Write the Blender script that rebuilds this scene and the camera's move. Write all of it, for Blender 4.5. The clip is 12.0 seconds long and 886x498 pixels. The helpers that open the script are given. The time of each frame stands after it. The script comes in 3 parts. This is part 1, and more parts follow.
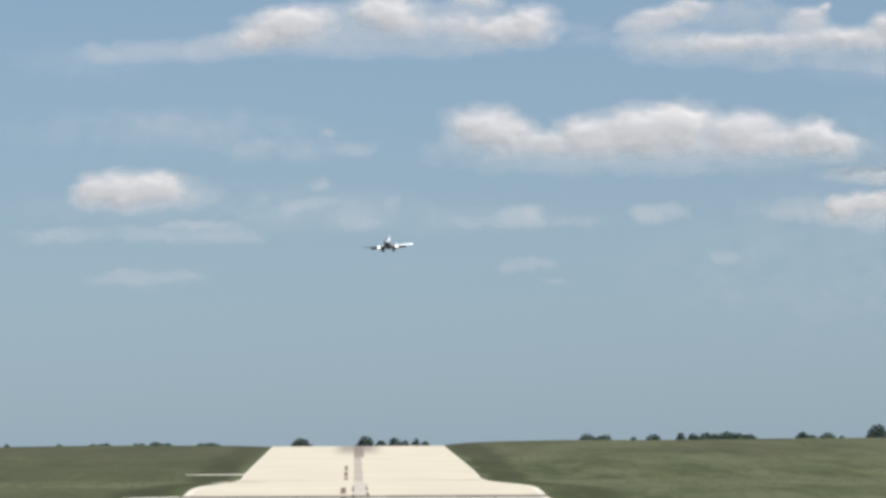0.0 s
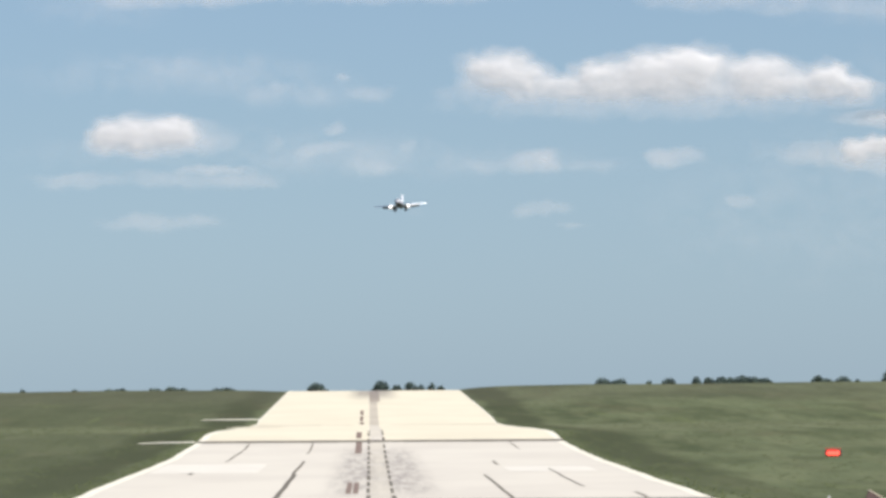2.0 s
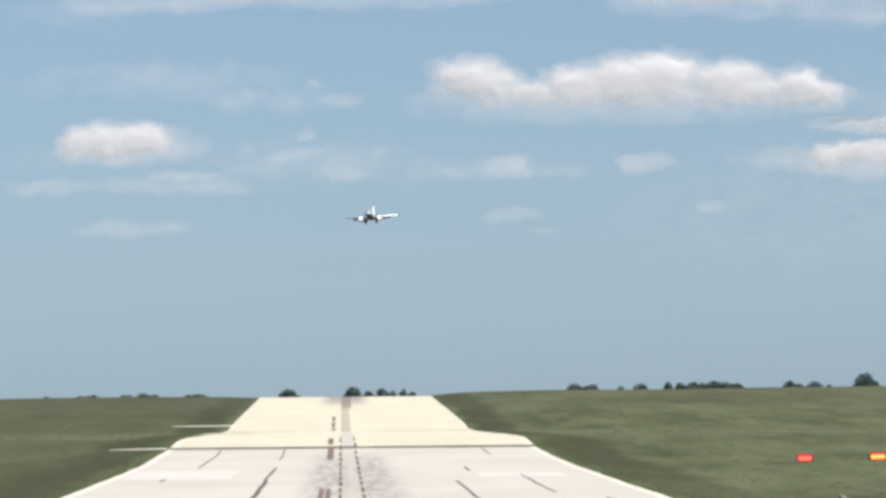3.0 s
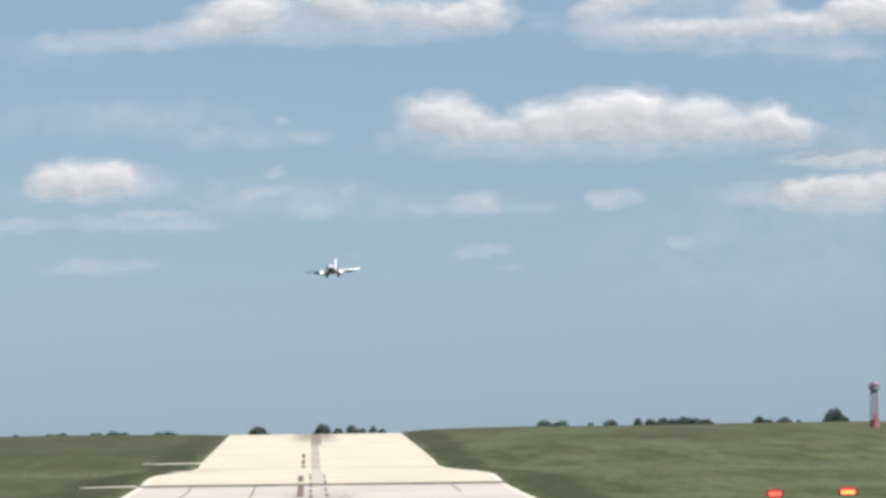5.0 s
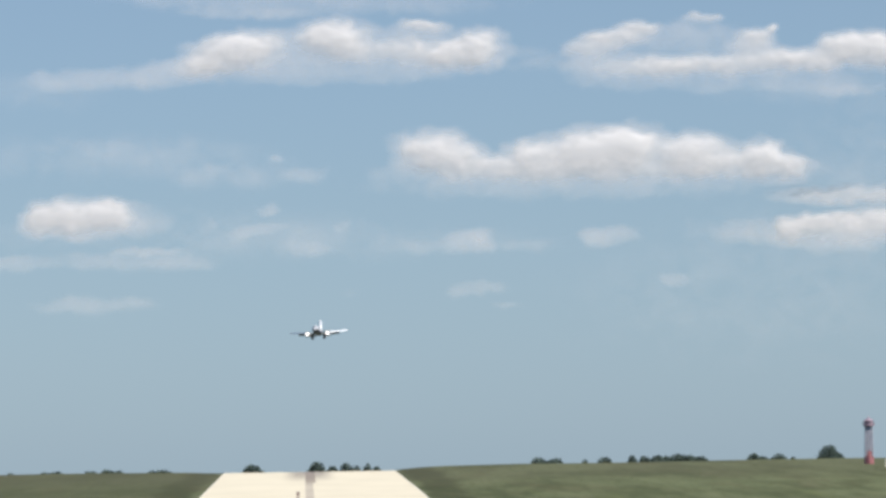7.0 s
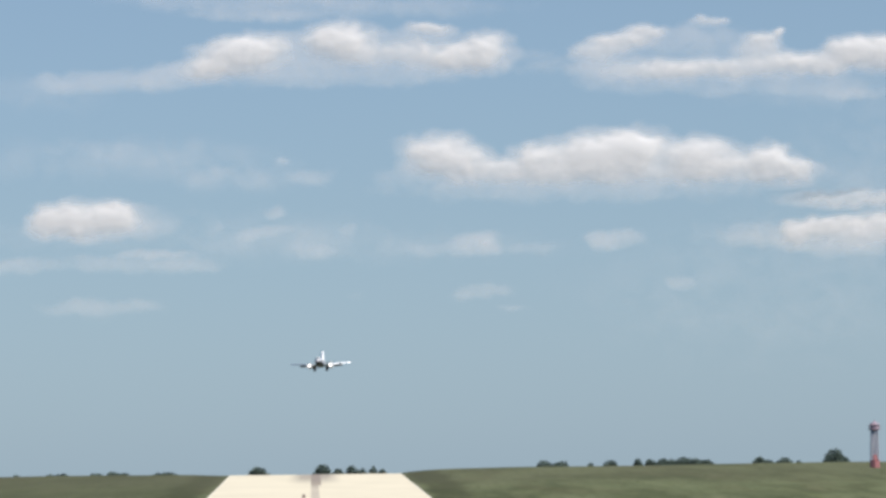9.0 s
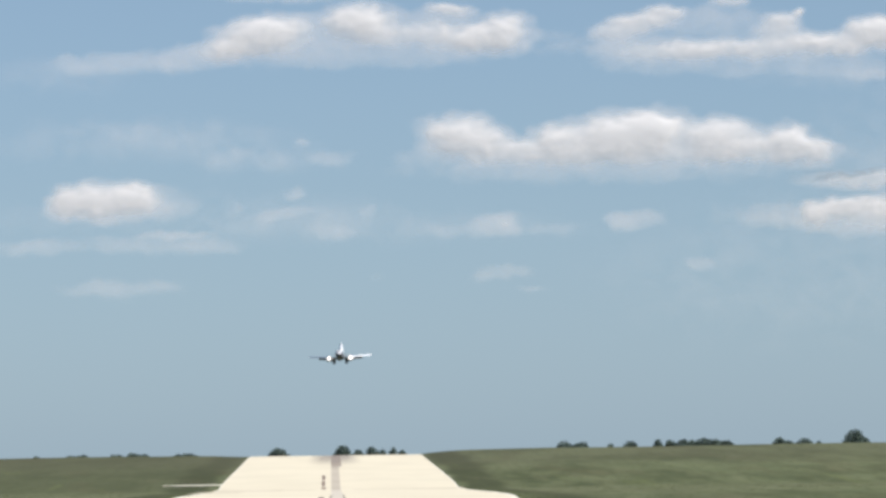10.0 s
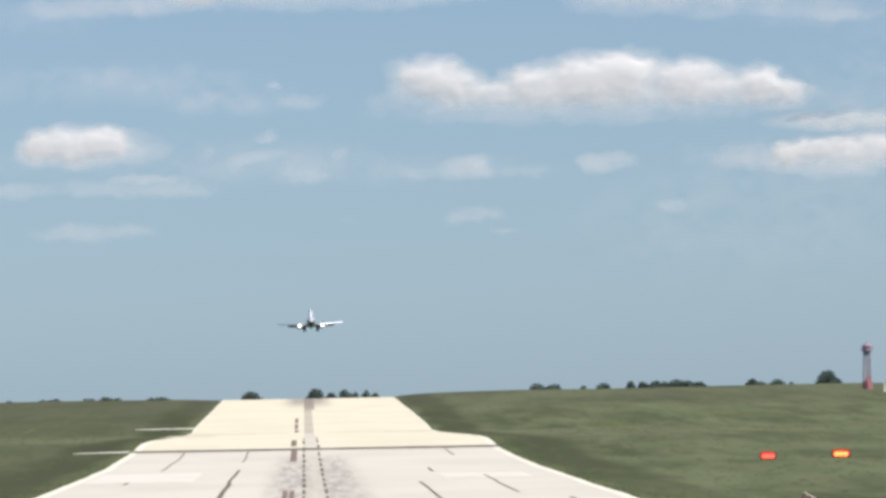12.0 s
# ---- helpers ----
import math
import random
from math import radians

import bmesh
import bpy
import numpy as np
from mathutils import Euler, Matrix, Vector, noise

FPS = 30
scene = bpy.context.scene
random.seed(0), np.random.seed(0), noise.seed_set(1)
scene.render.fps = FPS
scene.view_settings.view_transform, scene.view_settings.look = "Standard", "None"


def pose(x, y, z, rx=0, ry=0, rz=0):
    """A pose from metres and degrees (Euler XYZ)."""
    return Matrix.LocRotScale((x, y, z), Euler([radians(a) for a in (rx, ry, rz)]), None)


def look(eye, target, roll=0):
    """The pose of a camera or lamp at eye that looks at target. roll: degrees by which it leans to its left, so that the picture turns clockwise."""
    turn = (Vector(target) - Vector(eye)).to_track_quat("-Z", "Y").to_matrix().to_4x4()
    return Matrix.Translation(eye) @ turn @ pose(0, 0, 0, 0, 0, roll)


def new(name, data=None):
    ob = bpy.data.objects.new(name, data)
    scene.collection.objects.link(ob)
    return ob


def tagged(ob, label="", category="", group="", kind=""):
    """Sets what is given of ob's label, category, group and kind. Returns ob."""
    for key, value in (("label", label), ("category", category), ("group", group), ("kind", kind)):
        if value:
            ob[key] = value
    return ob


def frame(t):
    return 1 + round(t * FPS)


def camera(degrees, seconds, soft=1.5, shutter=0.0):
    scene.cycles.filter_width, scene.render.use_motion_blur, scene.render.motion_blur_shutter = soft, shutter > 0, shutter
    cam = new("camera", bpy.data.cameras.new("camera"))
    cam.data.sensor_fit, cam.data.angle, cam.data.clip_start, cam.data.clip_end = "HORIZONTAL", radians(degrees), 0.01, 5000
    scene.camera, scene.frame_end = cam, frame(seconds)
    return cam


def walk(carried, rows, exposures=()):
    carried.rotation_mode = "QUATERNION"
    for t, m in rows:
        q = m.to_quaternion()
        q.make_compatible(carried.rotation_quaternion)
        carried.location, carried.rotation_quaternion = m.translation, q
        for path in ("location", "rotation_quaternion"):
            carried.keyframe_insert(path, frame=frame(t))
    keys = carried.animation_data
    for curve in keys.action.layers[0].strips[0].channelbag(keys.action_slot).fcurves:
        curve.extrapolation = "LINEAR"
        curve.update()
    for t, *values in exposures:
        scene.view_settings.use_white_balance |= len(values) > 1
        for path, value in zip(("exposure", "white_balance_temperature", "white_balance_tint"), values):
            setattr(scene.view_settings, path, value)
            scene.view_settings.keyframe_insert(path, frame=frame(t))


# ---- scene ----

# ---------------------------------------------------------------- camera
EYE = (0.0, 0.0, 9.2)
SECONDS = 12.0
cam = camera(7.10, SECONDS, soft=3.3)


def aim(heading, tilt, lean):
    h, p = radians(heading), radians(tilt)
    way = Vector((math.sin(h) * math.cos(p), math.cos(h) * math.cos(p), math.sin(p)))
    return look(EYE, Vector(EYE) + way * 100.0, -lean)


# rows: seconds, heading to the right of the runway's line, tilt upwards, lean to the right (degrees)
walk(cam, [(t, aim(h, p, r)) for t, h, p, r in [(0, 0.7222, 1.4206, 0.290), (0.2, 0.7244, 1.3389, 0.302), (0.5, 0.7580, 1.1843, 0.320), (0.8, 0.8323, 1.0196, 0.338),
    (1, 0.8366, 0.9477, 0.350), (1.3, 0.7820, 0.9050, 0.350), (1.5, 0.7050, 0.9077, 0.350), (1.8, 0.6152, 0.9418, 0.386),
    (2, 0.5977, 0.9756, 0.410), (2.5, 0.6700, 1.0511, 0.480), (3, 0.8271, 1.0217, 0.530), (3.2, 0.8953, 1.0049, 0.550),
    (4.8, 1.0596, 1.2175, 0.710), (5, 1.0771, 1.3142, 0.730), (5.5, 1.0117, 1.5007, 0.740), (6, 0.9570, 1.5801, 0.770),
    (6.5, 1.0596, 1.6178, 0.850), (7, 1.1298, 1.6145, 0.850), (7.2, 1.1356, 1.5739, 0.838), (8.8, 1.1288, 1.6191, 0.742),
    (9, 1.0811, 1.6381, 0.730), (9.2, 1.0342, 1.6520, 0.746), (9.5, 0.9737, 1.6455, 0.770), (9.8, 0.9525, 1.5732, 0.776),
    (10, 0.9198, 1.4875, 0.780), (10.5, 0.9561, 1.3377, 0.770), (11, 1.3056, 1.2725, 0.830), (11.2, 1.3801, 1.2082, 0.858),
    (11.5, 1.3251, 1.1005, 0.900), (12, 1.1363, 1.0235, 1.030)]], exposures=((0, 0.71), (0.5, 0.80), (1, 0.86), (1.5, 0.92), (3, 0.89), (5, 0.85), (6, 0.85), (7, 0.82), (9, 0.81), (10, 0.83), (11, 0.84), (12, 0.88)))

# ---------------------------------------------------------------- light
SUN_HEIGHT, SUN_TURN = 52.0, 122.0      # degrees; turn clockwise from the runway's line
world = bpy.data.worlds.new("sky")
scene.world = world
world.use_nodes = True
wt = world.node_tree
wt.nodes.clear()
w_out = wt.nodes.new("ShaderNodeOutputWorld")
w_bg = wt.nodes.new("ShaderNodeBackground")
w_sky = wt.nodes.new("ShaderNodeTexSky")
w_sky.sky_type = "NISHITA"
w_sky.sun_disc = False
w_sky.sun_elevation = radians(SUN_HEIGHT)
w_sky.sun_rotation = radians(SUN_TURN)
w_sky.altitude = 200
w_sky.air_density, w_sky.dust_density, w_sky.ozone_density = 1.0, 0.3, 3.0
w_tint = wt.nodes.new("ShaderNodeMix")
w_tint.data_type, w_tint.blend_type = "RGBA", "MULTIPLY"
w_tint.inputs[0].default_value = 1.0
w_co = wt.nodes.new("ShaderNodeTexCoord")
w_ax = wt.nodes.new("ShaderNodeSeparateXYZ")
w_haze = wt.nodes.new("ShaderNodeValToRGB")     # summer haze: the air's own blue, low down and higher up
for k, (place, c) in enumerate(((0.0, (0.452, 0.618, 0.952)), (0.065, (0.478, 0.552, 0.728)), (0.6, (0.75, 0.85, 0.95)), (0.036, (0.455, 0.566, 0.802)))):
    stop = w_haze.color_ramp.elements[k] if k < 2 else w_haze.color_ramp.elements.new(place)
    stop.position, stop.color = place, (*c, 1)
wt.links.new(w_co.outputs["Generated"], w_ax.inputs[0])
wt.links.new(w_ax.outputs[2], w_haze.inputs[0])
wt.links.new(w_haze.outputs[0], w_tint.inputs[7])
w_bg.inputs["Strength"].default_value = 0.0702
wt.links.new(w_sky.outputs[0], w_tint.inputs[6])
wt.links.new(w_tint.outputs[2], w_bg.inputs["Color"])
wt.links.new(w_bg.outputs[0], w_out.inputs[0])

sun = new("sun", bpy.data.lights.new("sun", "SUN"))
sun.data.energy, sun.data.angle, sun.data.color = 4.0, radians(0.53), (1.0, 0.95, 0.88)
sh, sr = radians(SUN_HEIGHT), radians(SUN_TURN)
sun_way = Vector((math.sin(sr) * math.cos(sh), math.cos(sr) * math.cos(sh), math.sin(sh)))
sun.matrix_world = look(sun_way * 300, (0, 0, 0))


# ---------------------------------------------------------------- materials
class Nodes:
    """A short hand for building one node material."""

    def __init__(self, name, rough=0.8, metal=0.0):
        self.mat = bpy.data.materials.new(name)
        self.mat.use_nodes = True
        self.t = self.mat.node_tree
        self.bsdf = self.t.nodes["Principled BSDF"]
        self.out = self.t.nodes["Material Output"]
        self.bsdf.inputs["Roughness"].default_value = rough
        self.bsdf.inputs["Metallic"].default_value = metal
        self.co = self.t.nodes.new("ShaderNodeTexCoord").outputs["Object"]

    def link(self, a, b):
        self.t.links.new(a, b)

    def put(self, sock, v):
        if isinstance(v, bpy.types.NodeSocket):
            self.link(v, sock)
        elif isinstance(v, (tuple, list)) and len(v) == 3 and sock.type == "RGBA":
            sock.default_value = (*v, 1)
        else:
            sock.default_value = v

    def scaled(self, sx, sy, sz, turn=0.0):
        n = self.t.nodes.new("ShaderNodeMapping")
        n.inputs["Scale"].default_value = (sx, sy, sz)
        n.inputs["Rotation"].default_value = (0, 0, turn)
        self.link(self.co, n.inputs["Vector"])
        return n.outputs[0]

    def noise(self, scale=1.0, detail=4.0, rough=0.6, vec=None, warp=0.0):
        n = self.t.nodes.new("ShaderNodeTexNoise")
        n.inputs["Scale"].default_value = scale
        n.inputs["Detail"].default_value = detail
        n.inputs["Roughness"].default_value = rough
        n.inputs["Distortion"].default_value = warp
        self.link(vec if vec is not None else self.co, n.inputs["Vector"])
        return n.outputs["Fac"]

    def math(self, op, a, b=0.0, clamp=False):
        n = self.t.nodes.new("ShaderNodeMath")
        n.operation, n.use_clamp = op, clamp
        self.put(n.inputs[0], a)
        self.put(n.inputs[1], b)
        return n.outputs[0]

    def ramp(self, fac, lo, hi, smooth=True):
        n = self.t.nodes.new("ShaderNodeMapRange")
        n.interpolation_type = "SMOOTHSTEP" if smooth else "LINEAR"
        n.inputs["From Min"].default_value, n.inputs["From Max"].default_value = lo, hi
        self.put(n.inputs["Value"], fac)
        return n.outputs[0]

    def mix(self, fac, a, b, blend="MIX"):
        n = self.t.nodes.new("ShaderNodeMix")
        n.data_type, n.blend_type = "RGBA", blend
        self.put(n.inputs[0], fac)
        self.put(n.inputs[6], a)
        self.put(n.inputs[7], b)
        return n.outputs[2]

    def axes(self):
        n = self.t.nodes.new("ShaderNodeSeparateXYZ")
        self.link(self.co, n.inputs[0])
        return n.outputs

    def bump(self, height, strength=0.3, distance=0.02):
        n = self.t.nodes.new("ShaderNodeBump")
        n.inputs["Strength"].default_value, n.inputs["Distance"].default_value = strength, distance
        self.link(height, n.inputs["Height"])
        self.link(n.outputs[0], self.bsdf.inputs["Normal"])

    def colour(self, c):
        self.put(self.bsdf.inputs["Base Color"], c)
        return self.mat

    def glow(self, c, strength):
        self.put(self.bsdf.inputs["Emission Color"], c)
        self.bsdf.inputs["Emission Strength"].default_value = strength


def worn(name, base, dark, scale=1.0, rough=0.6, metal=0.0, amount=0.5, relief=0.2):
    """A plain surface with two scales of wear."""
    n = Nodes(name, rough, metal)
    big = n.ramp(n.noise(0.35 * scale, 5, 0.6), 0.35, 0.7)
    fine = n.noise(7.0 * scale, 4, 0.6)
    c = n.mix(n.math("MULTIPLY", big, amount), base, dark)
    c = n.mix(n.math("MULTIPLY", fine, 0.25), c, dark)
    n.bump(fine, relief, 0.01)
    return n.colour(c)


def grass_material():
    n = Nodes("meadow_grass", 0.95)
    n.bsdf.inputs["Specular IOR Level"].default_value = 0.1
    x, y, z = n.axes()
    patch = n.ramp(n.noise(0.05, 4, 0.55, n.scaled(1, 0.14, 1), 0.5), 0.36, 0.66)
    tuft = n.noise(0.22, 4, 0.65, n.scaled(1, 0.09, 1), 0.4)
    fine = n.noise(2.2, 3, 0.7, n.scaled(1, 0.1, 1))
    c = n.mix(patch, (0.052, 0.063, 0.027), (0.116, 0.132, 0.067))
    c = n.mix(n.math("MULTIPLY", n.ramp(tuft, 0.36, 0.70), 0.6), c, (0.128, 0.136, 0.070))
    # the meadow to the west is darker, but for a paler band in the dip
    west = n.math("SUBTRACT", 1.0, n.ramp(x, -27, -20))
    dip = n.math("MULTIPLY", n.ramp(y, 960, 1080), n.math("SUBTRACT", 1.0, n.ramp(y, 1290, 1370)))
    c = n.mix(n.math("MULTIPLY", west, n.math("SUBTRACT", 0.6, n.math("MULTIPLY", dip, 0.6))), c, (0.058, 0.062, 0.032))
    c = n.mix(n.math("MULTIPLY", dip, 0.5), c, (0.130, 0.132, 0.074))
    # darker, wavering strips along the drains on both sides of the pavement
    wob = n.math("MULTIPLY", n.math("SUBTRACT", n.noise(0.012, 4, 0.6), 0.5), 9.0)
    off = n.math("ADD", n.math("ABSOLUTE", n.math("SUBTRACT", x, 1.3)), wob)
    drain = n.math("MULTIPLY", n.ramp(off, 23.5, 25.5), n.math("SUBTRACT", 1.0, n.ramp(off, 30.5, 34.0)))
    c = n.mix(n.math("MULTIPLY", drain, n.math("ADD", 0.48, n.math("MULTIPLY", n.ramp(y, 480, 800), 0.36))), c, (0.043, 0.047, 0.021))
    dry = n.math("MULTIPLY", n.ramp(n.noise(0.07, 4, 0.6, n.scaled(1, 0.11, 1)), 0.54, 0.74), 0.45)
    soil = n.math("MULTIPLY", n.ramp(n.noise(0.06, 4, 0.6, n.scaled(1, 0.14, 1), 0.8), 0.54, 0.70), 0.42)
    c = n.mix(soil, c, (0.094, 0.080, 0.044))
    c = n.mix(dry, c, (0.136, 0.136, 0.078))
    clumps = n.noise(0.55, 3, 0.6, n.scaled(1, 0.035, 1), 0.6)
    c = n.mix(n.math("MULTIPLY", n.ramp(clumps, 0.46, 0.72), 0.5), c, (0.052, 0.060, 0.026))
    fresh = n.ramp(n.noise(0.12, 3, 0.6, n.scaled(1, 0.04, 1), 0.4), 0.60, 0.74)
    c = n.mix(n.math("MULTIPLY", fresh, 0.4), c, (0.118, 0.136, 0.052))
    # greyer brown mixed in towards the far crest
    brown_rise = n.math("MULTIPLY", n.ramp(n.math("ADD", y, n.math("MULTIPLY", wob, 14.0)), 1480, 1760), 0.4)
    c = n.mix(brown_rise, c, (0.082, 0.078, 0.050))
    c = n.mix(n.math("MULTIPLY", fine, 0.3), c, (0.026, 0.034, 0.012))
    n.bump(fine, 0.6, 0.15)
    return n.colour(c)


def concrete_material(name, pale, dull, stain, rubber):
    n = Nodes(name, 0.85)
    x, y, z = n.axes()
    slab = n.noise(0.05, 4, 0.6, n.scaled(1, 0.3, 1))
    grain = n.noise(3.0, 4, 0.7)
    c = n.mix(n.ramp(slab, 0.35, 0.7), pale, dull)
    c = n.mix(n.math("MULTIPLY", grain, 0.18), c, stain)
    # tyre rubber on both sides of the centre line where wheels touch down
    off = n.math("ABSOLUTE", n.math("SUBTRACT", x, 0.9))
    lane = n.math("MULTIPLY", n.ramp(off, -1.0, 1.4), n.math("SUBTRACT", 1.0, n.ramp(off, 2.6, 5.2)))
    near = n.math("MULTIPLY", n.ramp(y, 500, 560), n.math("SUBTRACT", 1.0, n.ramp(y, 760, 880)))
    far = n.math("MULTIPLY", n.ramp(y, 1640, 1860), n.math("SUBTRACT", 1.0, n.ramp(off, 2.6, 7.4)))
    blot = n.ramp(n.noise(1.1, 6, 0.7, n.scaled(1, 0.03, 1)), 0.34, 0.72)
    mark = n.math("MAXIMUM", n.math("MULTIPLY", lane, n.math("MULTIPLY", near, n.math("ADD", 0.16, n.math("MULTIPLY", blot, 0.7)))), n.math("MULTIPLY", far, n.math("ADD", 0.55, n.math("MULTIPLY", blot, 0.4))))
    c = n.mix(n.math("MULTIPLY", mark, rubber), c, (0.105, 0.088, 0.083))
    n.bump(grain, 0.25, 0.004)
    return n.colour(c)


def cloud_material():
    n = Nodes("cloud_vapour", 1.0)
    at = n.t.nodes.new("ShaderNodeAttribute")
    at.attribute_name = "vapour"
    billow = n.noise(0.05, 4, 0.55, n.scaled(1, 0.3, 1.4), 0.4)
    wisp = n.noise(0.16, 2, 0.5, n.scaled(0.8, 0.3, 1.3))
    d = n.math("ADD", at.outputs["Fac"], n.math("MULTIPLY", n.math("SUBTRACT", billow, 0.5), 0.50))
    d = n.math("ADD", d, n.math("MULTIPLY", n.math("SUBTRACT", wisp, 0.5), 0.10))
    a = n.math("MULTIPLY", n.ramp(d, 0.0, 0.98, False), n.ramp(at.outputs["Fac"], 0.0, 0.16))
    a = n.math("MULTIPLY", a, 0.93)
    a = n.math("SUBTRACT", 1.0, n.math("SQRT", n.math("SUBTRACT", 1.0, a)))   # two skins together
    shade = n.t.nodes.new("ShaderNodeBsdfDiffuse")
    shade.inputs["Color"].default_value = (0.875, 0.845, 0.825, 1)
    clear = n.t.nodes.new("ShaderNodeBsdfTransparent")
    blend = n.t.nodes.new("ShaderNodeMixShader")
    n.link(a, blend.inputs[0])
    n.link(clear.outputs[0], blend.inputs[1])
    n.link(shade.outputs[0], blend.inputs[2])
    n.link(blend.outputs[0], n.out.inputs["Surface"])
    return n.mat


def leaf_material():
    n = Nodes("tree_leaves", 0.75)
    isl = n.t.nodes.new("ShaderNodeNewGeometry").outputs["Random Per Island"]
    # greens shifted to blue: distance haze put into the leaf colour
    c = n.mix(isl, (0.042, 0.068, 0.054), (0.066, 0.098, 0.074))
    c = n.mix(n.math("MULTIPLY", n.noise(1.2, 3), 0.5), c, (0.052, 0.080, 0.062))
    return n.colour(c)


def lamp_material(name, c, strength):
    n = Nodes(name, 0.3)
    n.colour(n.mix(n.noise(9, 2), c, (c[0], c[1] * 0.6, c[2] * 0.6)))
    n.glow(c, strength)
    return n.mat


def tuft_material():
    n = Nodes("tuft_grass", 0.95)
    n.bsdf.inputs["Specular IOR Level"].default_value = 0.1
    isl = n.t.nodes.new("ShaderNodeNewGeometry").outputs["Random Per Island"]
    c = n.mix(isl, (0.044, 0.057, 0.022), (0.090, 0.100, 0.046))
    c = n.mix(n.math("MULTIPLY", n.noise(0.06, 3), 0.5), c, (0.060, 0.072, 0.030))
    return n.colour(c)


GRASS = grass_material()
TUFT = tuft_material()
CONCRETE_FAR = concrete_material("cream_concrete", (0.57, 0.515, 0.385), (0.52, 0.47, 0.35), (0.40, 0.355, 0.265), 0.88)
CONCRETE_NEAR = concrete_material("pale_concrete", (0.505, 0.465, 0.39), (0.455, 0.415, 0.35), (0.35, 0.32, 0.265), 0.74)
STRIP = concrete_material("grey_strip_concrete", (0.42, 0.37, 0.29), (0.34, 0.30, 0.235), (0.23, 0.20, 0.155), 0.5)
SCUFF = concrete_material("scuffed_concrete", (0.28, 0.235, 0.18), (0.22, 0.18, 0.14), (0.14, 0.115, 0.09), 0.5)
# tan for the slope shading painted in the dip, and for the board's rim
TAN = worn("mottled_tan", (0.43, 0.385, 0.275), (0.52, 0.465, 0.36), 0.3, 0.9, 0.0, 0.9)
MIDDLE = concrete_material("grey_lane_concrete", (0.49, 0.445, 0.36), (0.43, 0.39, 0.32), (0.29, 0.265, 0.22), 0.6)
PAINT = worn("white_runway_paint", (0.66, 0.62, 0.505), (0.52, 0.48, 0.38), 0.4, 0.7)
OLD_PAINT = worn("faded_runway_paint", (0.57, 0.535, 0.455), (0.49, 0.45, 0.385), 0.6, 0.75, 0.0, 0.8)
TAR = worn("joint_tar", (0.088, 0.073, 0.050), (0.175, 0.150, 0.108), 0.5, 0.8)
PATCH = worn("brown_patch", (0.14, 0.092, 0.066), (0.21, 0.155, 0.12), 0.8, 0.85)
LEAF = leaf_material()
BARK = worn("bark", (0.06, 0.048, 0.038), (0.03, 0.025, 0.02), 3, 0.9)
CLOUD = cloud_material()
WHITE = worn("white_aircraft_paint", (0.80, 0.80, 0.80), (0.62, 0.62, 0.63), 0.3, 0.3, 0.0, 0.3, 0.02)
WING = worn("pale_grey_wing_paint", (0.46, 0.47, 0.49), (0.38, 0.39, 0.41), 0.4, 0.4, 0.0, 0.4, 0.02)
GREY = worn("grey_aircraft_paint", (0.30, 0.31, 0.33), (0.22, 0.225, 0.24), 0.4, 0.4, 0.0, 0.4, 0.02)
# flap grey darkened to carry the shade under the wing
DEEP = worn("flap_shade_grey", (0.17, 0.175, 0.19), (0.12, 0.125, 0.14), 0.4, 0.45, 0.0, 0.4, 0.02)
# near-black tone that puts the underside's shade into the colour
BELLY = worn("dark_belly_shade", (0.055, 0.06, 0.075), (0.035, 0.04, 0.05), 0.4, 0.35, 0.0, 0.4, 0.02)
METAL = worn("bare_metal", (0.62, 0.62, 0.62), (0.4, 0.4, 0.4), 1, 0.3, 1.0)
SLAT = worn("brushed_aluminium", (0.72, 0.73, 0.75), (0.6, 0.61, 0.63), 1, 0.52, 1.0, 0.4, 0.02)
RUBBER = worn("tyre_rubber", (0.02, 0.02, 0.02), (0.04, 0.04, 0.04), 2, 0.8)
GLASS = worn("dark_glazing", (0.012, 0.015, 0.02), (0.02, 0.02, 0.025), 1, 0.08)
# white glow for the discs added before the engine intakes
DISC_GLOW = lamp_material("intake_disc_glow", (1.0, 0.97, 0.9), 1.8)
RED_LAMP = lamp_material("red_lamp_glow", (1.0, 0.10, 0.065), 1.3)
RED_HOT = lamp_material("orange_lamp_glow", (1.0, 0.23, 0.06), 1.9)
# saturated red stands in for the bloom around the lenses
BLOOM_CASE = worn("bloom_red_housing", (0.75, 0.05, 0.022), (0.5, 0.03, 0.02), 2, 0.45)
DARK = worn("dark_steel", (0.05, 0.045, 0.045), (0.08, 0.07, 0.065), 2, 0.6)
# tower red, dulled so that it carries the distance haze
RED = worn("hazed_red_paint", (0.33, 0.125, 0.13), (0.26, 0.11, 0.115), 1.5, 0.6)
PALE = worn("faded_white_paint", (0.55, 0.52, 0.52), (0.4, 0.38, 0.38), 1.5, 0.6)
# tower mauve and slate, with distance haze mixed into the colour
MAUVE = worn("hazed_mauve_paint", (0.27, 0.20, 0.24), (0.21, 0.165, 0.20), 1.5, 0.6)
SLATE = worn("hazed_slate_paint", (0.37, 0.38, 0.43), (0.30, 0.31, 0.35), 1.5, 0.6)
DUSK = worn("weathered_blue_grey_paint", (0.20, 0.21, 0.25), (0.15, 0.16, 0.19), 1.5, 0.6)
PAD = worn("pinkish_pad_concrete", (0.42, 0.33, 0.31), (0.33, 0.27, 0.25), 1.0, 0.85)
BOARD = worn("brown_board", (0.055, 0.034, 0.030), (0.075, 0.048, 0.042), 2.0, 0.95)


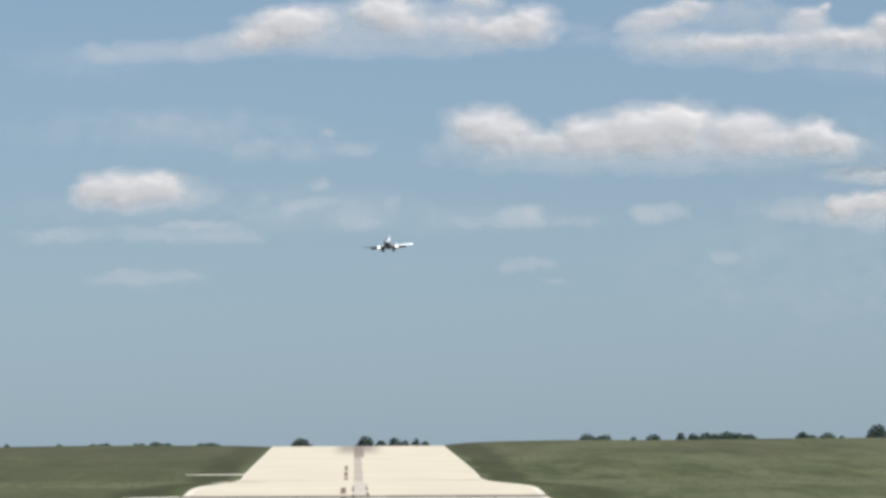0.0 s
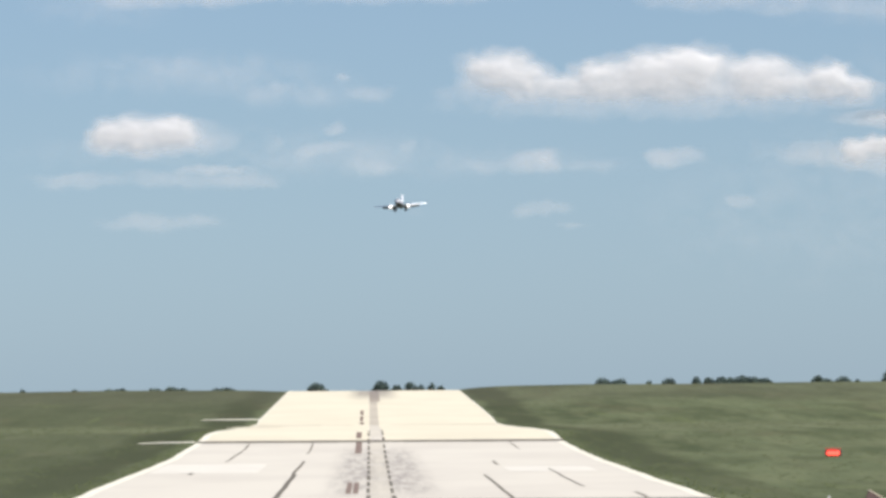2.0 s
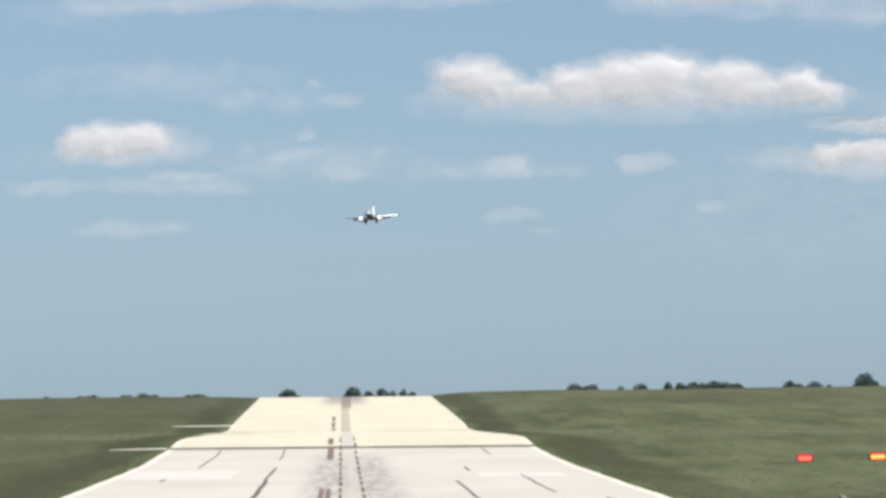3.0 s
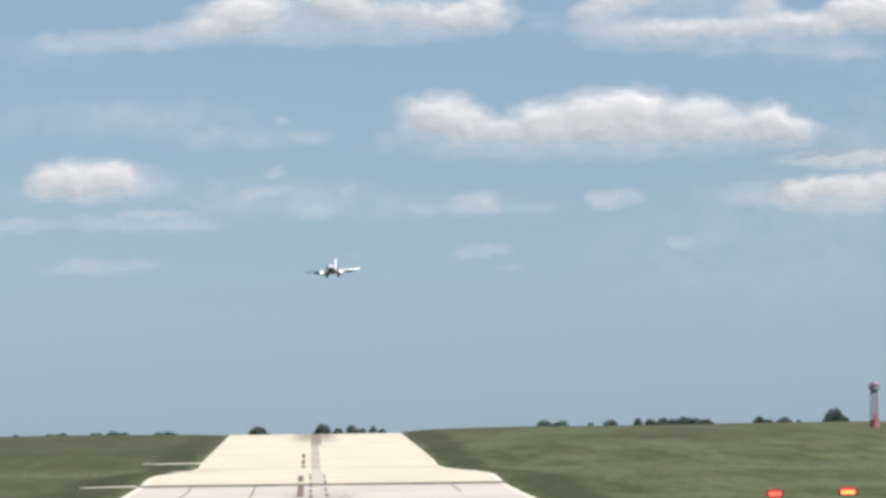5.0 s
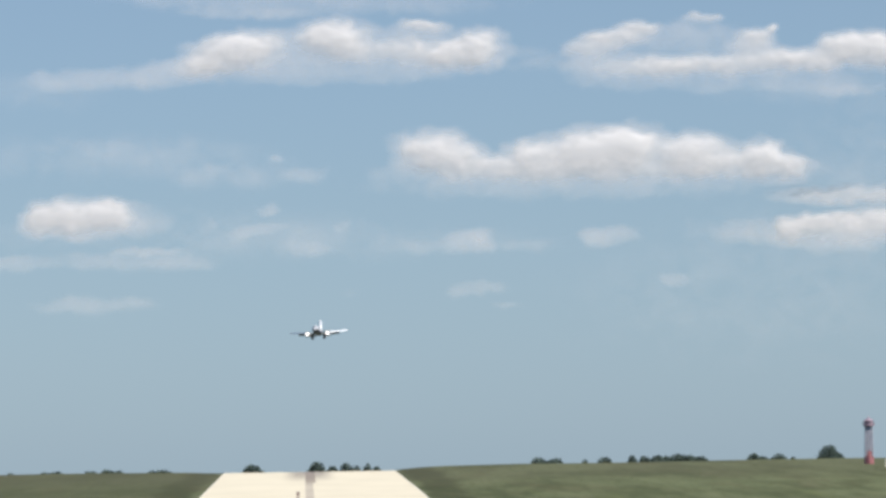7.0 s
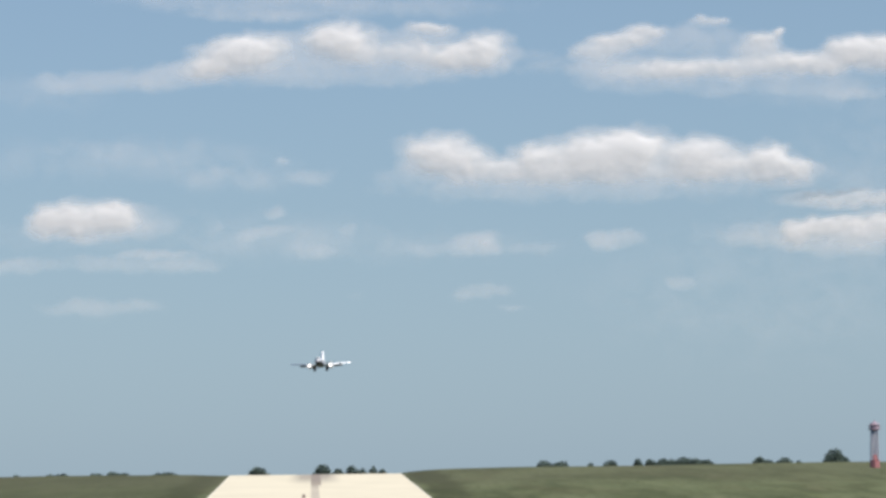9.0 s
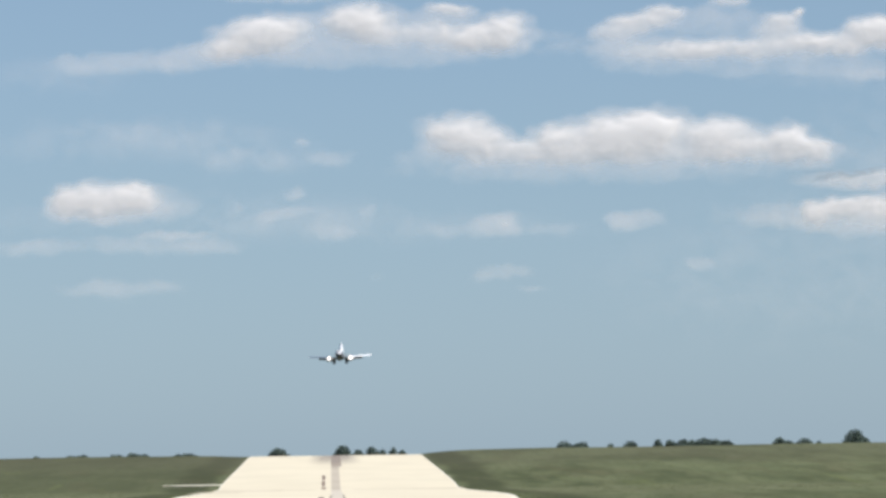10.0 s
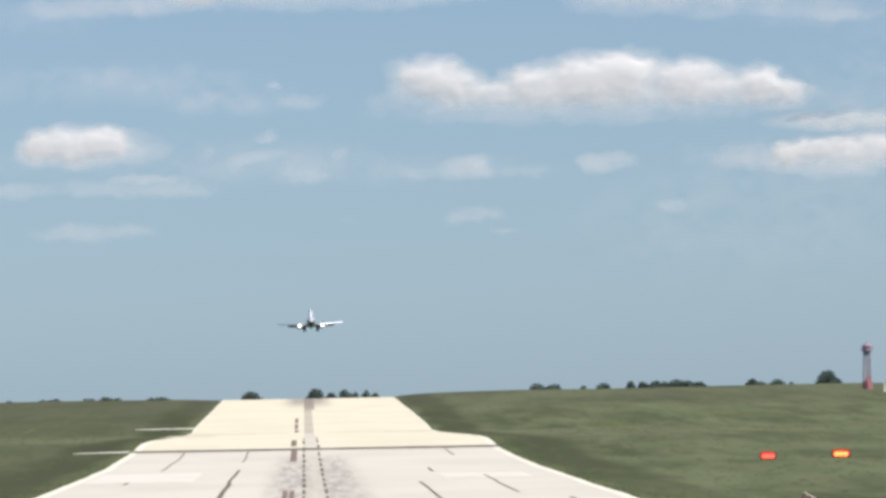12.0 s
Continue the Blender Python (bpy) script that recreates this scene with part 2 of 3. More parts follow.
# ---------------------------------------------------------------- mesh helpers
def mesh_of(bm, material, smooth=False):
    me = bpy.data.meshes.new("mesh")
    bmesh.ops.recalc_face_normals(bm, faces=bm.faces)
    for f in bm.faces:
        f.smooth = smooth
    bm.to_mesh(me)
    bm.free()
    me.materials.append(material)
    return me


def part(name, bm, material, parent, label="", smooth=False):
    ob = new(name, mesh_of(bm, material, smooth))
    ob.parent = parent
    if label:
        ob["label"] = label
    return ob


def base(name, m, label, category, group="", kind=""):
    ob = new(name)
    ob.matrix_world = m
    return tagged(ob, label, category, group, kind)


def box(bm, cx, cy, cz, sx, sy, sz, bevel=0.0, m=None):
    r = bmesh.ops.create_cube(bm, size=1.0)
    vs = r["verts"]
    for v in vs:
        v.co = Vector((cx + v.co.x * sx, cy + v.co.y * sy, cz + v.co.z * sz))
    if bevel:
        es = list({e for v in vs for e in v.link_edges})
        vs = list({v for f in bmesh.ops.bevel(bm, geom=es, offset=bevel, segments=2, affect="EDGES", profile=0.5)["faces"] for v in f.verts} | {v for v in vs if v.is_valid})
    if m is not None:
        for v in vs:
            v.co = m @ v.co
    return vs


def loft(bm, rings, close=True):
    """Joins rings of points, each of the same count, into a skin with capped ends."""
    made = [[bm.verts.new(p) for p in ring] for ring in rings]
    k = len(made[0])
    for a, b in zip(made, made[1:]):
        for i in range(k):
            bm.faces.new((a[i], a[(i + 1) % k], b[(i + 1) % k], b[i]))
    if close:
        bm.faces.new(made[0])
        bm.faces.new(made[-1])
    return made


def tube(bm, p, q, r0, r1=None, k=10):
    p, q = Vector(p), Vector(q)
    r1 = r0 if r1 is None else r1
    u = (q - p).normalized()
    a = u.orthogonal().normalized()
    b = u.cross(a)
    ring = lambda c, r: [c + (a * math.cos(2 * math.pi * i / k) + b * math.sin(2 * math.pi * i / k)) * r for i in range(k)]
    loft(bm, [ring(p, r0), ring(q, r1)])


def round_ring(y, z, rx, rz, k=20, x=0.0):
    return [(x + rx * math.cos(2 * math.pi * i / k), y, z + rz * math.sin(2 * math.pi * i / k)) for i in range(k)]


# ---------------------------------------------------------------- the lie of the land
HEIGHTS = [(-600, .2), (300, .2), (485, .2), (560, .05), (626, 0), (736, -.12), (820, .0), (890, .39), (910, .78), (928, .98), (950, 1.06), (985, .97),
           (1032, .74), (1100, .35), (1200, -.21), (1270, -.59), (1330, -.9), (1350, -.85), (1400, -.05), (1500, .8), (1700, 2.4), (1860, 3.75),
           (1910, 4.0), (1960, 3.75), (2060, 2.2), (2200, .4), (2600, -4.0), (5000, -22)]
_hy = np.arange(-600, 5001, 10.0)
_hz = np.interp(_hy, [a for a, _ in HEIGHTS], [b for _, b in HEIGHTS])
_hz = np.convolve(np.pad(_hz, 2, mode="edge"), [0.1, 0.2, 0.4, 0.2, 0.1], mode="valid")


def height(y):
    """Height of the runway's surface, straight between every ten metres."""
    return float(np.interp(y, _hy, _hz))


def ease(v, lo, hi):
    k = min(1.0, max(0.0, (v - lo) / (hi - lo)))
    return k * k * (3 - 2 * k)


def land(x, y):
    z = height(y)
    off = abs(x - 1.3)
    z += float(np.interp(x, (24, 26, 30, 36, 58, 103), (0, 0.4, 0.72, 0.95, 1.32, 1.5))) * ease(y, 1250, 1880)
    side = ease(off, 24, 34)
    z += (0.3 if x < 0 else 0.05) * side * ease(y, 1450, 1850)
    z -= (0.35 if x > 0 else 0.12) * side * (1 - ease(off, 36, 50)) * (1 - ease(y, 1400, 1800))
    z += side * 0.35 * noise.noise((x * 0.016, y * 0.006, 3.1)) + side * 0.10 * noise.noise((x * 0.06, y * 0.02, 9.0))
    return z - 0.05


def build_ground():
    xs = [-4000, -2500, -1500, -900, -600, -420] + list(range(-300, -60, 12)) + list(range(-60, -24, 4)) + [-24, -21, -10, 1, 12, 23.5, 26]
    xs += list(range(30, 66, 4)) + list(range(66, 310, 12)) + [420, 600, 900, 1500, 2500, 4000]
    ys = [-600, -300, 0, 200, 300] + list(range(350, 2300, 10)) + [2340, 2400, 2500, 2600, 2800, 3200, 3800, 4400, 4990]
    bm = bmesh.new()
    grid = [[bm.verts.new((x, y, land(x, y))) for x in xs] for y in ys]
    for a, b in zip(grid, grid[1:]):
        for i in range(len(xs) - 1):
            bm.faces.new((a[i], a[i + 1], b[i + 1], b[i]))
    ob = new("ground", mesh_of(bm, GRASS, True))
    tagged(ob, "rolling green meadow with mown and darker strips", "grass", kind="structure")


def strip(bm, x0, x1, y0, y1, lift=0.0, thick=0.0, bend=None):
    """A flat strip that follows the runway's surface; bend shifts it sideways along its length."""
    ys = sorted({y0, y1, *[y for y in range(int(y0 // 10) * 10, int(y1) + 10, 10) if y0 < y < y1]})
    rows = []
    for y in ys:
        s = bend(y) if bend else 0.0
        z = height(y) + lift
        row = [(x0 + s, y, z), (x1 + s, y, z)]
        if thick:
            row += [(x1 + s, y, z - thick), (x0 + s, y, z - thick)]
        rows.append([bm.verts.new(p) for p in row])
    k = len(rows[0])
    for a, b in zip(rows, rows[1:]):
        for i in range(k if thick else 1):
            j = (i + 1) % k
            bm.faces.new((a[i], a[j], b[j], b[i]))
    if thick:
        bm.faces.new(rows[0])
        bm.faces.new(rows[-1])


LEFT, RIGHT = -21.5, 24.1


def build_runway():
    run = base("runway", Matrix(), "long pale concrete runway rising over two humps", "runway", kind="structure")
    bands = (250, 498, 890, 1310, 1600, 1900, 2020)
    lanes = (LEFT, -14.9, -7.0, -0.05, 1.7, 10.0, 17.0, RIGHT)
    for y0, y1 in zip(bands, bands[1:]):
        for x0, x1 in zip(lanes, lanes[1:]):
            bm = bmesh.new()
            strip(bm, x0, x1, y0 + 0.02, y1 - 0.02, 0.0, 0.25)
            mid = x0 == -0.05
            part("slab", bm, (STRIP if y0 >= 1310 else MIDDLE) if mid else (CONCRETE_NEAR if y1 <= 890 else CONCRETE_FAR), run)
    # pale edge stripes
    for x0, x1 in ((LEFT - 0.04, LEFT + 0.8), (RIGHT - 0.8, RIGHT + 0.04)):
        bm = bmesh.new()
        strip(bm, x0, x1, 470, 1310, 0.012, 0.2, bend=lambda y: 0.30 * noise.noise((y * 0.021, x0, 2.0)) + 0.15 * noise.noise((y * 0.07, x0, 6.0)))
        part("edge_stripe", bm, PAINT, run, "bright white painted runway edge")
    for x0, x1 in ((LEFT, LEFT + 0.35), (RIGHT - 0.35, RIGHT)):
        bm = bmesh.new()
        strip(bm, x0, x1, 1312, 1990, 0.014)
        part("edge_stripe", bm, PAINT, run)
    # wide tar joints across the pavement
    for y, w in ((498, 8.5), (890, 12.0)):
        bm = bmesh.new()
        for k in range(16):
            xa = LEFT + 0.05 + k * (RIGHT - LEFT - 0.1) / 16
            j = noise.noise((k * 0.7, y, 0.0)) * w * 0.3
            strip(bm, xa, xa + (RIGHT - LEFT - 0.1) / 16, y - w / 2 - j, y + w / 2 + j * 0.6, 0.013)
        part("cross_joint", bm, TAR, run, "dark tar-filled joint across the runway")
    # joints that run lengthwise, cracked and patchy
    rng = random.Random(5)
    for x, y0, y1, w, drift in ((-14.9, 740, 880, 0.22, 0.5), (-7.0, 505, 640, 0.42, 0.1), (-7.0, 640, 740, 0.30, 0.1), (-7.1, 800, 880, 0.2, 0.1),
                                (-7.1, 440, 495, 0.3, 0.0), (10.0, 505, 630, 0.26, 0.2), (16.6, 560, 670, 0.22, 0.1), (12.4, 700, 735, 0.25, 0.1),
                                (17.1, 830, 880, 0.2, 0.2), (-16.4, 640, 655, 0.3, 0.1), (19.5, 505, 530, 0.3, 0.2)):
        bm = bmesh.new()
        ph = rng.random() * 6
        strip(bm, x, x + w, y0, y1, 0.014, bend=lambda y: (0.12 + 0.5 * drift) * noise.noise((y * 0.03, ph, 0.5)))
        part("crack", bm, TAR, run, "dark crack sealed with tar")
    # broken dark lines along the centre strip
    for x in (-0.16, 1.68):
        y = 470
        while y < 1960:
            length = 15 + y * 0.014 + rng.uniform(-3, 3)
            if y < 985:
                bm = bmesh.new()
                strip(bm, x - 0.12, x + 0.12 + rng.uniform(0, 0.1), y, y + length, 0.014)
                part("centre_joint", bm, TAR, run)
            y += length + 8 + y * 0.008
    # white centre dashes
    for y in (435, 482, 600, 700, 800, 900):
        bm = bmesh.new()
        strip(bm, 0.1, 1.5, y, y + (14 if y > 480 else 30), 0.013)
        if y < 500:
            part("centre_dash", bm, PAINT, run, "worn white centre line dash")
        else:
            part("centre_dash", bm, CONCRETE_NEAR, run)
    # broad white touchdown bars
    for x0, x1, y0, y1 in ((-20.3, -10.3, 652, 720), (12.7, 20.8, 650, 686)):
        bm = bmesh.new()
        strip(bm, x0, x1, y0, y1, 0.013)
        part("touchdown_bar", bm, OLD_PAINT, run, "broad faded white touchdown marking")
    # brown repair patches beside the centre line
    for x0, x1, y0, y1 in ((-1.85, -1.45, 530, 588), (-1.3, -0.9, 530, 588), (-1.7, -0.95, 800, 884), (-1.75, -1.05, 906, 956), (-1.9, -1.1, 1344, 1366),
                           (-1.9, -1.25, 1376, 1428), (-1.9, -1.25, 1446, 1510), (-1.9, -0.7, 452, 484)):
        bm = bmesh.new()
        strip(bm, x0, x1, y0, y1, 0.015)
        part("repair_patch", bm, PATCH, run, "brown repair patch")
    # brownish strips that paint in the darker look of the dip's slope
    for x0, x1, y0, y1 in ((LEFT - 0.6, -9.0, 1290, 1350), (-9.0, -3.0, 1322, 1342), (4.0, 15.0, 1322, 1342), (15.0, RIGHT + 0.5, 1300, 1348), (LEFT - 2.5, LEFT + 6.0, 1180, 1300)):
        bm = bmesh.new()
        strip(bm, x0, x1, y0, y1, 0.013)
        part("dip_line", bm, TAN, run, "brownish line painted for the dip's shaded slope")
    # darkened middle of the far rise
    bm = bmesh.new()
    strip(bm, 0.0, 2.4, 1660, 1985, 0.015)
    part("worn_strip", bm, SCUFF, run, "grey worn strip on the crest")


def build_side_paving():
    for name, y0, y1, x0, x1, lab in (("turning_pad", 300, 486, -60, LEFT - 0.4, "pale concrete turning pad beside the runway"),
                                      ("taxiway", 1395, 1404, -33, LEFT - 0.02, "narrow pale taxiway stub in the grass"),
                                      ("taxiway", 890, 895, -29, LEFT - 0.4, "narrow pale taxiway stub in the grass")):
        bm = bmesh.new()
        if name == "taxiway":
            n = 8
            for k in range(n):
                strip(bm, x0 + (x1 - x0) * k / n, x0 + (x1 - x0) * (k + 1) / n, y0, y1, 0.0, 0.2)
            for v in bm.verts:
                u = (v.co.x - x0) / (x1 - x0)
                v.co.y = (y0 + y1) / 2 + (v.co.y - (y0 + y1) / 2) * (0.3 + 0.7 * u) * (1 + 0.3 * noise.noise((v.co.x * 0.9, v.co.y * 0.3, 0)))
                v.co.z += land(v.co.x, v.co.y) - height(v.co.y) + 0.06 * u + 0.01
        else:
            strip(bm, x0, x1, y0, y1, 0.03, 0.3)
        tagged(new(name, mesh_of(bm, PAINT if name == "taxiway" else CONCRETE_NEAR)), lab, "pavement", kind="structure")


def build_tufts():
    """Low clumps of longer grass in the meadow and along the ragged edge of the pavement."""
    rng = random.Random(12)
    verts, faces = [], []

    def clump(x, y, w, h):
        z = land(x, y) - 0.03
        o = len(verts)
        a = rng.uniform(0, 1.5)
        for k in range(4):
            r = w * rng.uniform(0.7, 1.2)
            verts.append((x + r * math.cos(a + k * 1.571), y + 3.0 * r * math.sin(a + k * 1.571), z))
        verts.append((x + rng.uniform(-.2, .2) * w, y, z + h))
        for k in range(4):
            faces.append((o + k, o + (k + 1) % 4, o + 4))

    for k in range(2600):
        y = rng.uniform(455, 1300)
        side = rng.random() < 0.5
        d = rng.random() ** 2 * 2.5 + 0.28
        clump(LEFT - d if side else RIGHT + d, y, rng.uniform(0.12, 0.30), rng.uniform(0.07, 0.16))
    for k in range(6000):
        y = 455 + 1400 * rng.random() ** 1.2
        x = rng.uniform(27, 35 + y * 0.085) if rng.random() < 0.65 else rng.uniform(-8 - y * 0.05, -25) - 3
        clump(x, y, rng.uniform(0.3, 0.9), rng.uniform(0.04, 0.13))
    me = bpy.data.meshes.new("grass_tufts")
    me.from_pydata(verts, [], faces)
    me.materials.append(TUFT)
    tagged(new("grass_tufts", me), "low clumps of longer meadow grass beside the runway", "grass", kind="stuff")


build_ground()
build_runway()
build_tufts()
build_side_paving()


# ---------------------------------------------------------------- clouds
def cloud(label, depth, lumps, y=4700.0, step=2.2):
    """A heap of vapour: a closed, billowing shell that thins out towards its rim."""
    rng = random.Random(int(lumps[0][0] * 7 + lumps[0][1]))
    heads = []                      # small cauliflower heads on the upper side of each heap
    for cx, cz, rx, rz, w in lumps:
        if w > 0.65:
            for k in range(int(3 + rx / 4)):
                a = rng.uniform(0.1, math.pi - 0.1)
                q = rng.uniform(0.35, 0.85)
                r = rz * rng.uniform(0.28, 0.5)
                heads.append((cx + rx * q * math.cos(a), cz + rz * q * math.sin(a) * 0.9, r * rng.uniform(1.1, 1.7), r, 0.36 * w))
    every = list(lumps) + heads
    x0 = min(l[0] - 2.2 * l[2] for l in lumps)
    x1 = max(l[0] + 2.2 * l[2] for l in lumps)
    z0 = min(l[1] - 2.4 * l[3] for l in lumps)
    z1 = max(l[1] + 2.4 * l[3] for l in lumps)
    nx, nz = int((x1 - x0) / step) + 2, int((z1 - z0) / (step * 0.6)) + 2
    gx, gz = np.meshgrid(np.linspace(x0, x1, nx), np.linspace(z0, z1, nz))
    wx, wz = gx.copy(), gz.copy()
    for j in range(nz):
        for i in range(nx):
            x, z = gx[j, i], gz[j, i]
            wx[j, i] += 6.0 * noise.noise((x * 0.05, z * 0.07, 1.7)) + 3.2 * noise.noise((x * 0.14, z * 0.2, 5.0))
            wz[j, i] += 2.6 * noise.noise((x * 0.05, z * 0.07, 8.3)) + 2.0 * noise.noise((x * 0.14, z * 0.2, 2.0))
    clear = np.ones((nz, nx))
    bulge = np.zeros((nz, nx))
    for cx, cz, rx, rz, w in every:
        dz = (wz - cz) / rz
        r = np.hypot((wx - cx) / rx, np.where(dz > 0, dz, dz * 0.85))
        k = np.clip((r - 0.25) / 1.45, 0, 1)
        clear *= 1.0 - w * (1.0 - k * k * (3 - 2 * k))
        low = np.hypot((wx - cx) / rx, np.where(dz > 0, dz, dz * 0.6))
        bulge += (w * rz * np.exp(-1.1 * low * low)) ** 2
    rho = 1.0 - clear
    bulge = np.sqrt(bulge) * depth * 0.0082
    verts, dens = [], []
    for side in (-1, 1):
        for j in range(nz):
            for i in range(nx):
                verts.append((gx[j, i], y + side * bulge[j, i], gz[j, i]))
                dens.append(rho[j, i])
    faces = []
    for s in range(2):
        for j in range(nz - 1):
            for i in range(nx - 1):
                if max(rho[j, i], rho[j, i + 1], rho[j + 1, i], rho[j + 1, i + 1]) > 0.015:
                    o = s * nx * nz
                    q = (o + j * nx + i, o + j * nx + i + 1, o + (j + 1) * nx + i + 1, o + (j + 1) * nx + i)
                    faces.append(q if s == 0 else q[::-1])
    me = bpy.data.meshes.new("cloud")
    me.from_pydata(verts, [], faces)
    at = me.attributes.new("vapour", "FLOAT", "POINT")
    at.data.foreach_set("value", dens)
    me.polygons.foreach_set("use_smooth", [True] * len(me.polygons))
    me.materials.append(CLOUD)
    tagged(new("cloud", me), label, "cloud", "clouds in the sky", "stuff")


def build_clouds():
    big = "large white fair-weather cloud with a flat grey base"
    mid = "small white cumulus cloud with soft edges"
    thin = "thin hazy wisp of pale cloud"
    veil = "broad faint veil of haze, also brightening the sky"
    cloud(big, 20, [(-32, 276.4, 23.1, 10.0, 1.00), (-50, 271.4, 22.3, 8.9, 0.95), (-67, 264.9, 15.6, 6.0, 0.80), (24, 282.4, 23.1, 10.8, 1.00), (84, 289.9, 12.6, 3.3, 0.70), (75, 284.0, 22.3, 4.8, 0.36), (117, 274.6, 15.6, 10.4, 1.00), (99, 271.1, 18.6, 7.4, 0.80), (65, 273.3, 33.5, 6.7, 0.70), (20, 263.1, 85.5, 8.2, 0.36), (-99, 259.4, 27.9, 7.1, 0.36), (-140, 257.3, 27.9, 5.6, 0.26), (-169, 255.0, 20.5, 5.2, 0.14), (147, 267.5, 22.3, 6.7, 0.14)])
    cloud(big, 20, [(225, 286.3, 12.6, 3.7, 0.85), (209, 279.8, 17.9, 4.8, 0.80), (194, 273.6, 16.4, 5.6, 0.60), (254, 279.6, 33.5, 8.9, 0.27), (312, 285.6, 4.8, 3.3, 0.85), (303, 278.2, 10.4, 5.6, 0.80), (268, 291.7, 9.7, 2.6, 0.60), (298, 270.4, 16.7, 6.0, 0.60), (358, 272.3, 15.6, 7.8, 1.00), (382, 269.8, 18.6, 10.0, 0.90), (291, 261.9, 85.5, 5.6, 0.75), (238, 259.6, 37.2, 5.6, 0.55), (335, 264.4, 29.8, 5.6, 0.75), (290, 250.0, 93.0, 5.6, 0.22), (357, 243.2, 26.0, 3.3, 0.25), (194, 262.4, 26.0, 8.9, 0.25)])
    cloud(big, 20, [(87, 207.1, 21.6, 11.2, 0.95), (105, 202.0, 14.9, 9.7, 0.70), (126, 196.2, 18.6, 6.7, 0.75), (156, 201.0, 21.6, 9.3, 0.90), (191, 205.8, 29.8, 12.3, 1.00), (217, 208.8, 19.3, 11.9, 1.00), (255, 203.5, 25.3, 11.2, 0.97), (280, 195.7, 22.3, 7.4, 0.70), (305, 199.5, 15.6, 10.4, 0.97), (322, 193.7, 10.4, 7.4, 0.70), (195, 193.1, 111.6, 6.3, 0.55), (191, 184.9, 124.6, 8.2, 0.29)])
    cloud(mid, 15, [(-150, 166.9, 26.8, 10.0, 1.00), (-129, 167.4, 17.1, 8.9, 0.95), (-171, 164.2, 12.6, 7.1, 0.70), (-105, 164.1, 15.6, 8.9, 0.22), (-145, 159.4, 40.9, 6.3, 0.29)])
    cloud(mid, 15, [(341, 155.4, 29.8, 5.6, 0.90), (319, 150.8, 10.4, 7.8, 0.75), (377, 154.9, 22.3, 7.4, 0.90), (356, 147.0, 26.0, 8.2, 0.55), (356, 173.8, 37.2, 5.2, 0.60), (384, 174.2, 22.3, 6.7, 0.29), (285, 152.0, 14.9, 6.7, 0.30), (302, 147.3, 14.9, 5.2, 0.25)])
    cloud(mid, 7, [(111, 146.4, 15.6, 6.0, 0.29), (119, 150.8, 8.2, 4.8, 0.29), (82, 144.2, 18.6, 4.1, 0.14), (147, 143.7, 18.6, 4.1, 0.12)])
    cloud(mid, 7, [(205, 149.7, 17.9, 4.8, 0.32), (194, 146.5, 9.7, 5.2, 0.22)])
    cloud(thin, 6, [(6, 143.7, 14.1, 3.7, 0.26), (-26, 157.1, 16.4, 3.7, 0.21), (-24, 169.8, 7.4, 3.3, 0.20), (25, 158.4, 6.0, 3.7, 0.20), (-57, 162.0, 3.7, 3.0, 0.20), (-52, 150.0, 18.6, 7.4, 0.10)])
    cloud(thin, 6, [(-103, 142.5, 20.8, 2.2, 0.31), (-156, 138.0, 44.6, 4.8, 0.14), (-104, 134.3, 40.9, 4.5, 0.12), (-74, 136.2, 17.9, 4.8, 0.14), (-197, 135.2, 26.0, 4.8, 0.14)])
    cloud(thin, 6, [(-136, 108.4, 36.4, 5.6, 0.17), (-156, 107.1, 18.6, 4.1, 0.07), (-112, 109.9, 11.2, 3.0, 0.10)])
    cloud(thin, 6, [(114, 116.6, 14.9, 4.8, 0.21), (104, 112.7, 11.2, 3.3, 0.14), (134, 104.1, 9.3, 2.2, 0.16)])
    cloud(thin, 6, [(245, 120.1, 8.6, 4.5, 0.21)])
    cloud(thin, 6, [(-16, 201.7, 4.8, 2.2, 0.19), (5, 191.8, 12.6, 4.5, 0.17), (-47, 191.7, 39.0, 8.2, 0.11), (-73, 195.7, 18.6, 5.2, 0.07)])
    cloud(thin, 6, [(-129, 211.3, 14.9, 5.6, 0.12)])
    cloud(thin, 6, [(33, 113.6, 5.2, 3.0, 0.10)])
    cloud(thin, 8, [(-1, 304.4, 70.7, 7.1, 0.20), (-31, 299.2, 39.0, 2.6, 0.21), (-53, 312.5, 74.4, 6.7, 0.19), (107, 303.0, 52.1, 6.0, 0.10)])
    cloud(veil, 4, [(-166, 203.6, 66.9, 13.4, 0.10), (-55, 194.0, 59.5, 13.4, 0.10), (-173, 246.5, 52.1, 11.9, 0.10), (-92, 210.1, 55.8, 8.9, 0.08)], y=4640, step=4)
    cloud(veil, 4, [(-55, 153.8, 96.7, 15.6, 0.11), (49, 145.0, 66.9, 10.4, 0.09), (127, 144.0, 44.6, 8.9, 0.07), (-189, 153.7, 48.3, 11.2, 0.08)], y=4640, step=4)
    cloud(veil, 4, [(283, 151.3, 44.6, 11.9, 0.08), (336, 174.8, 52.1, 14.9, 0.06), (203, 266.0, 40.9, 14.1, 0.08), (329, 241.3, 55.8, 8.2, 0.11)], y=4640, step=4)
    # no cloud of its own: added to brighten the sky on the right
    cloud(veil, 4, [(294, 112.0, 119.0, 40.9, 0.09), (377, 196.7, 55.8, 44.6, 0.11)], y=4640, step=6)


build_clouds()


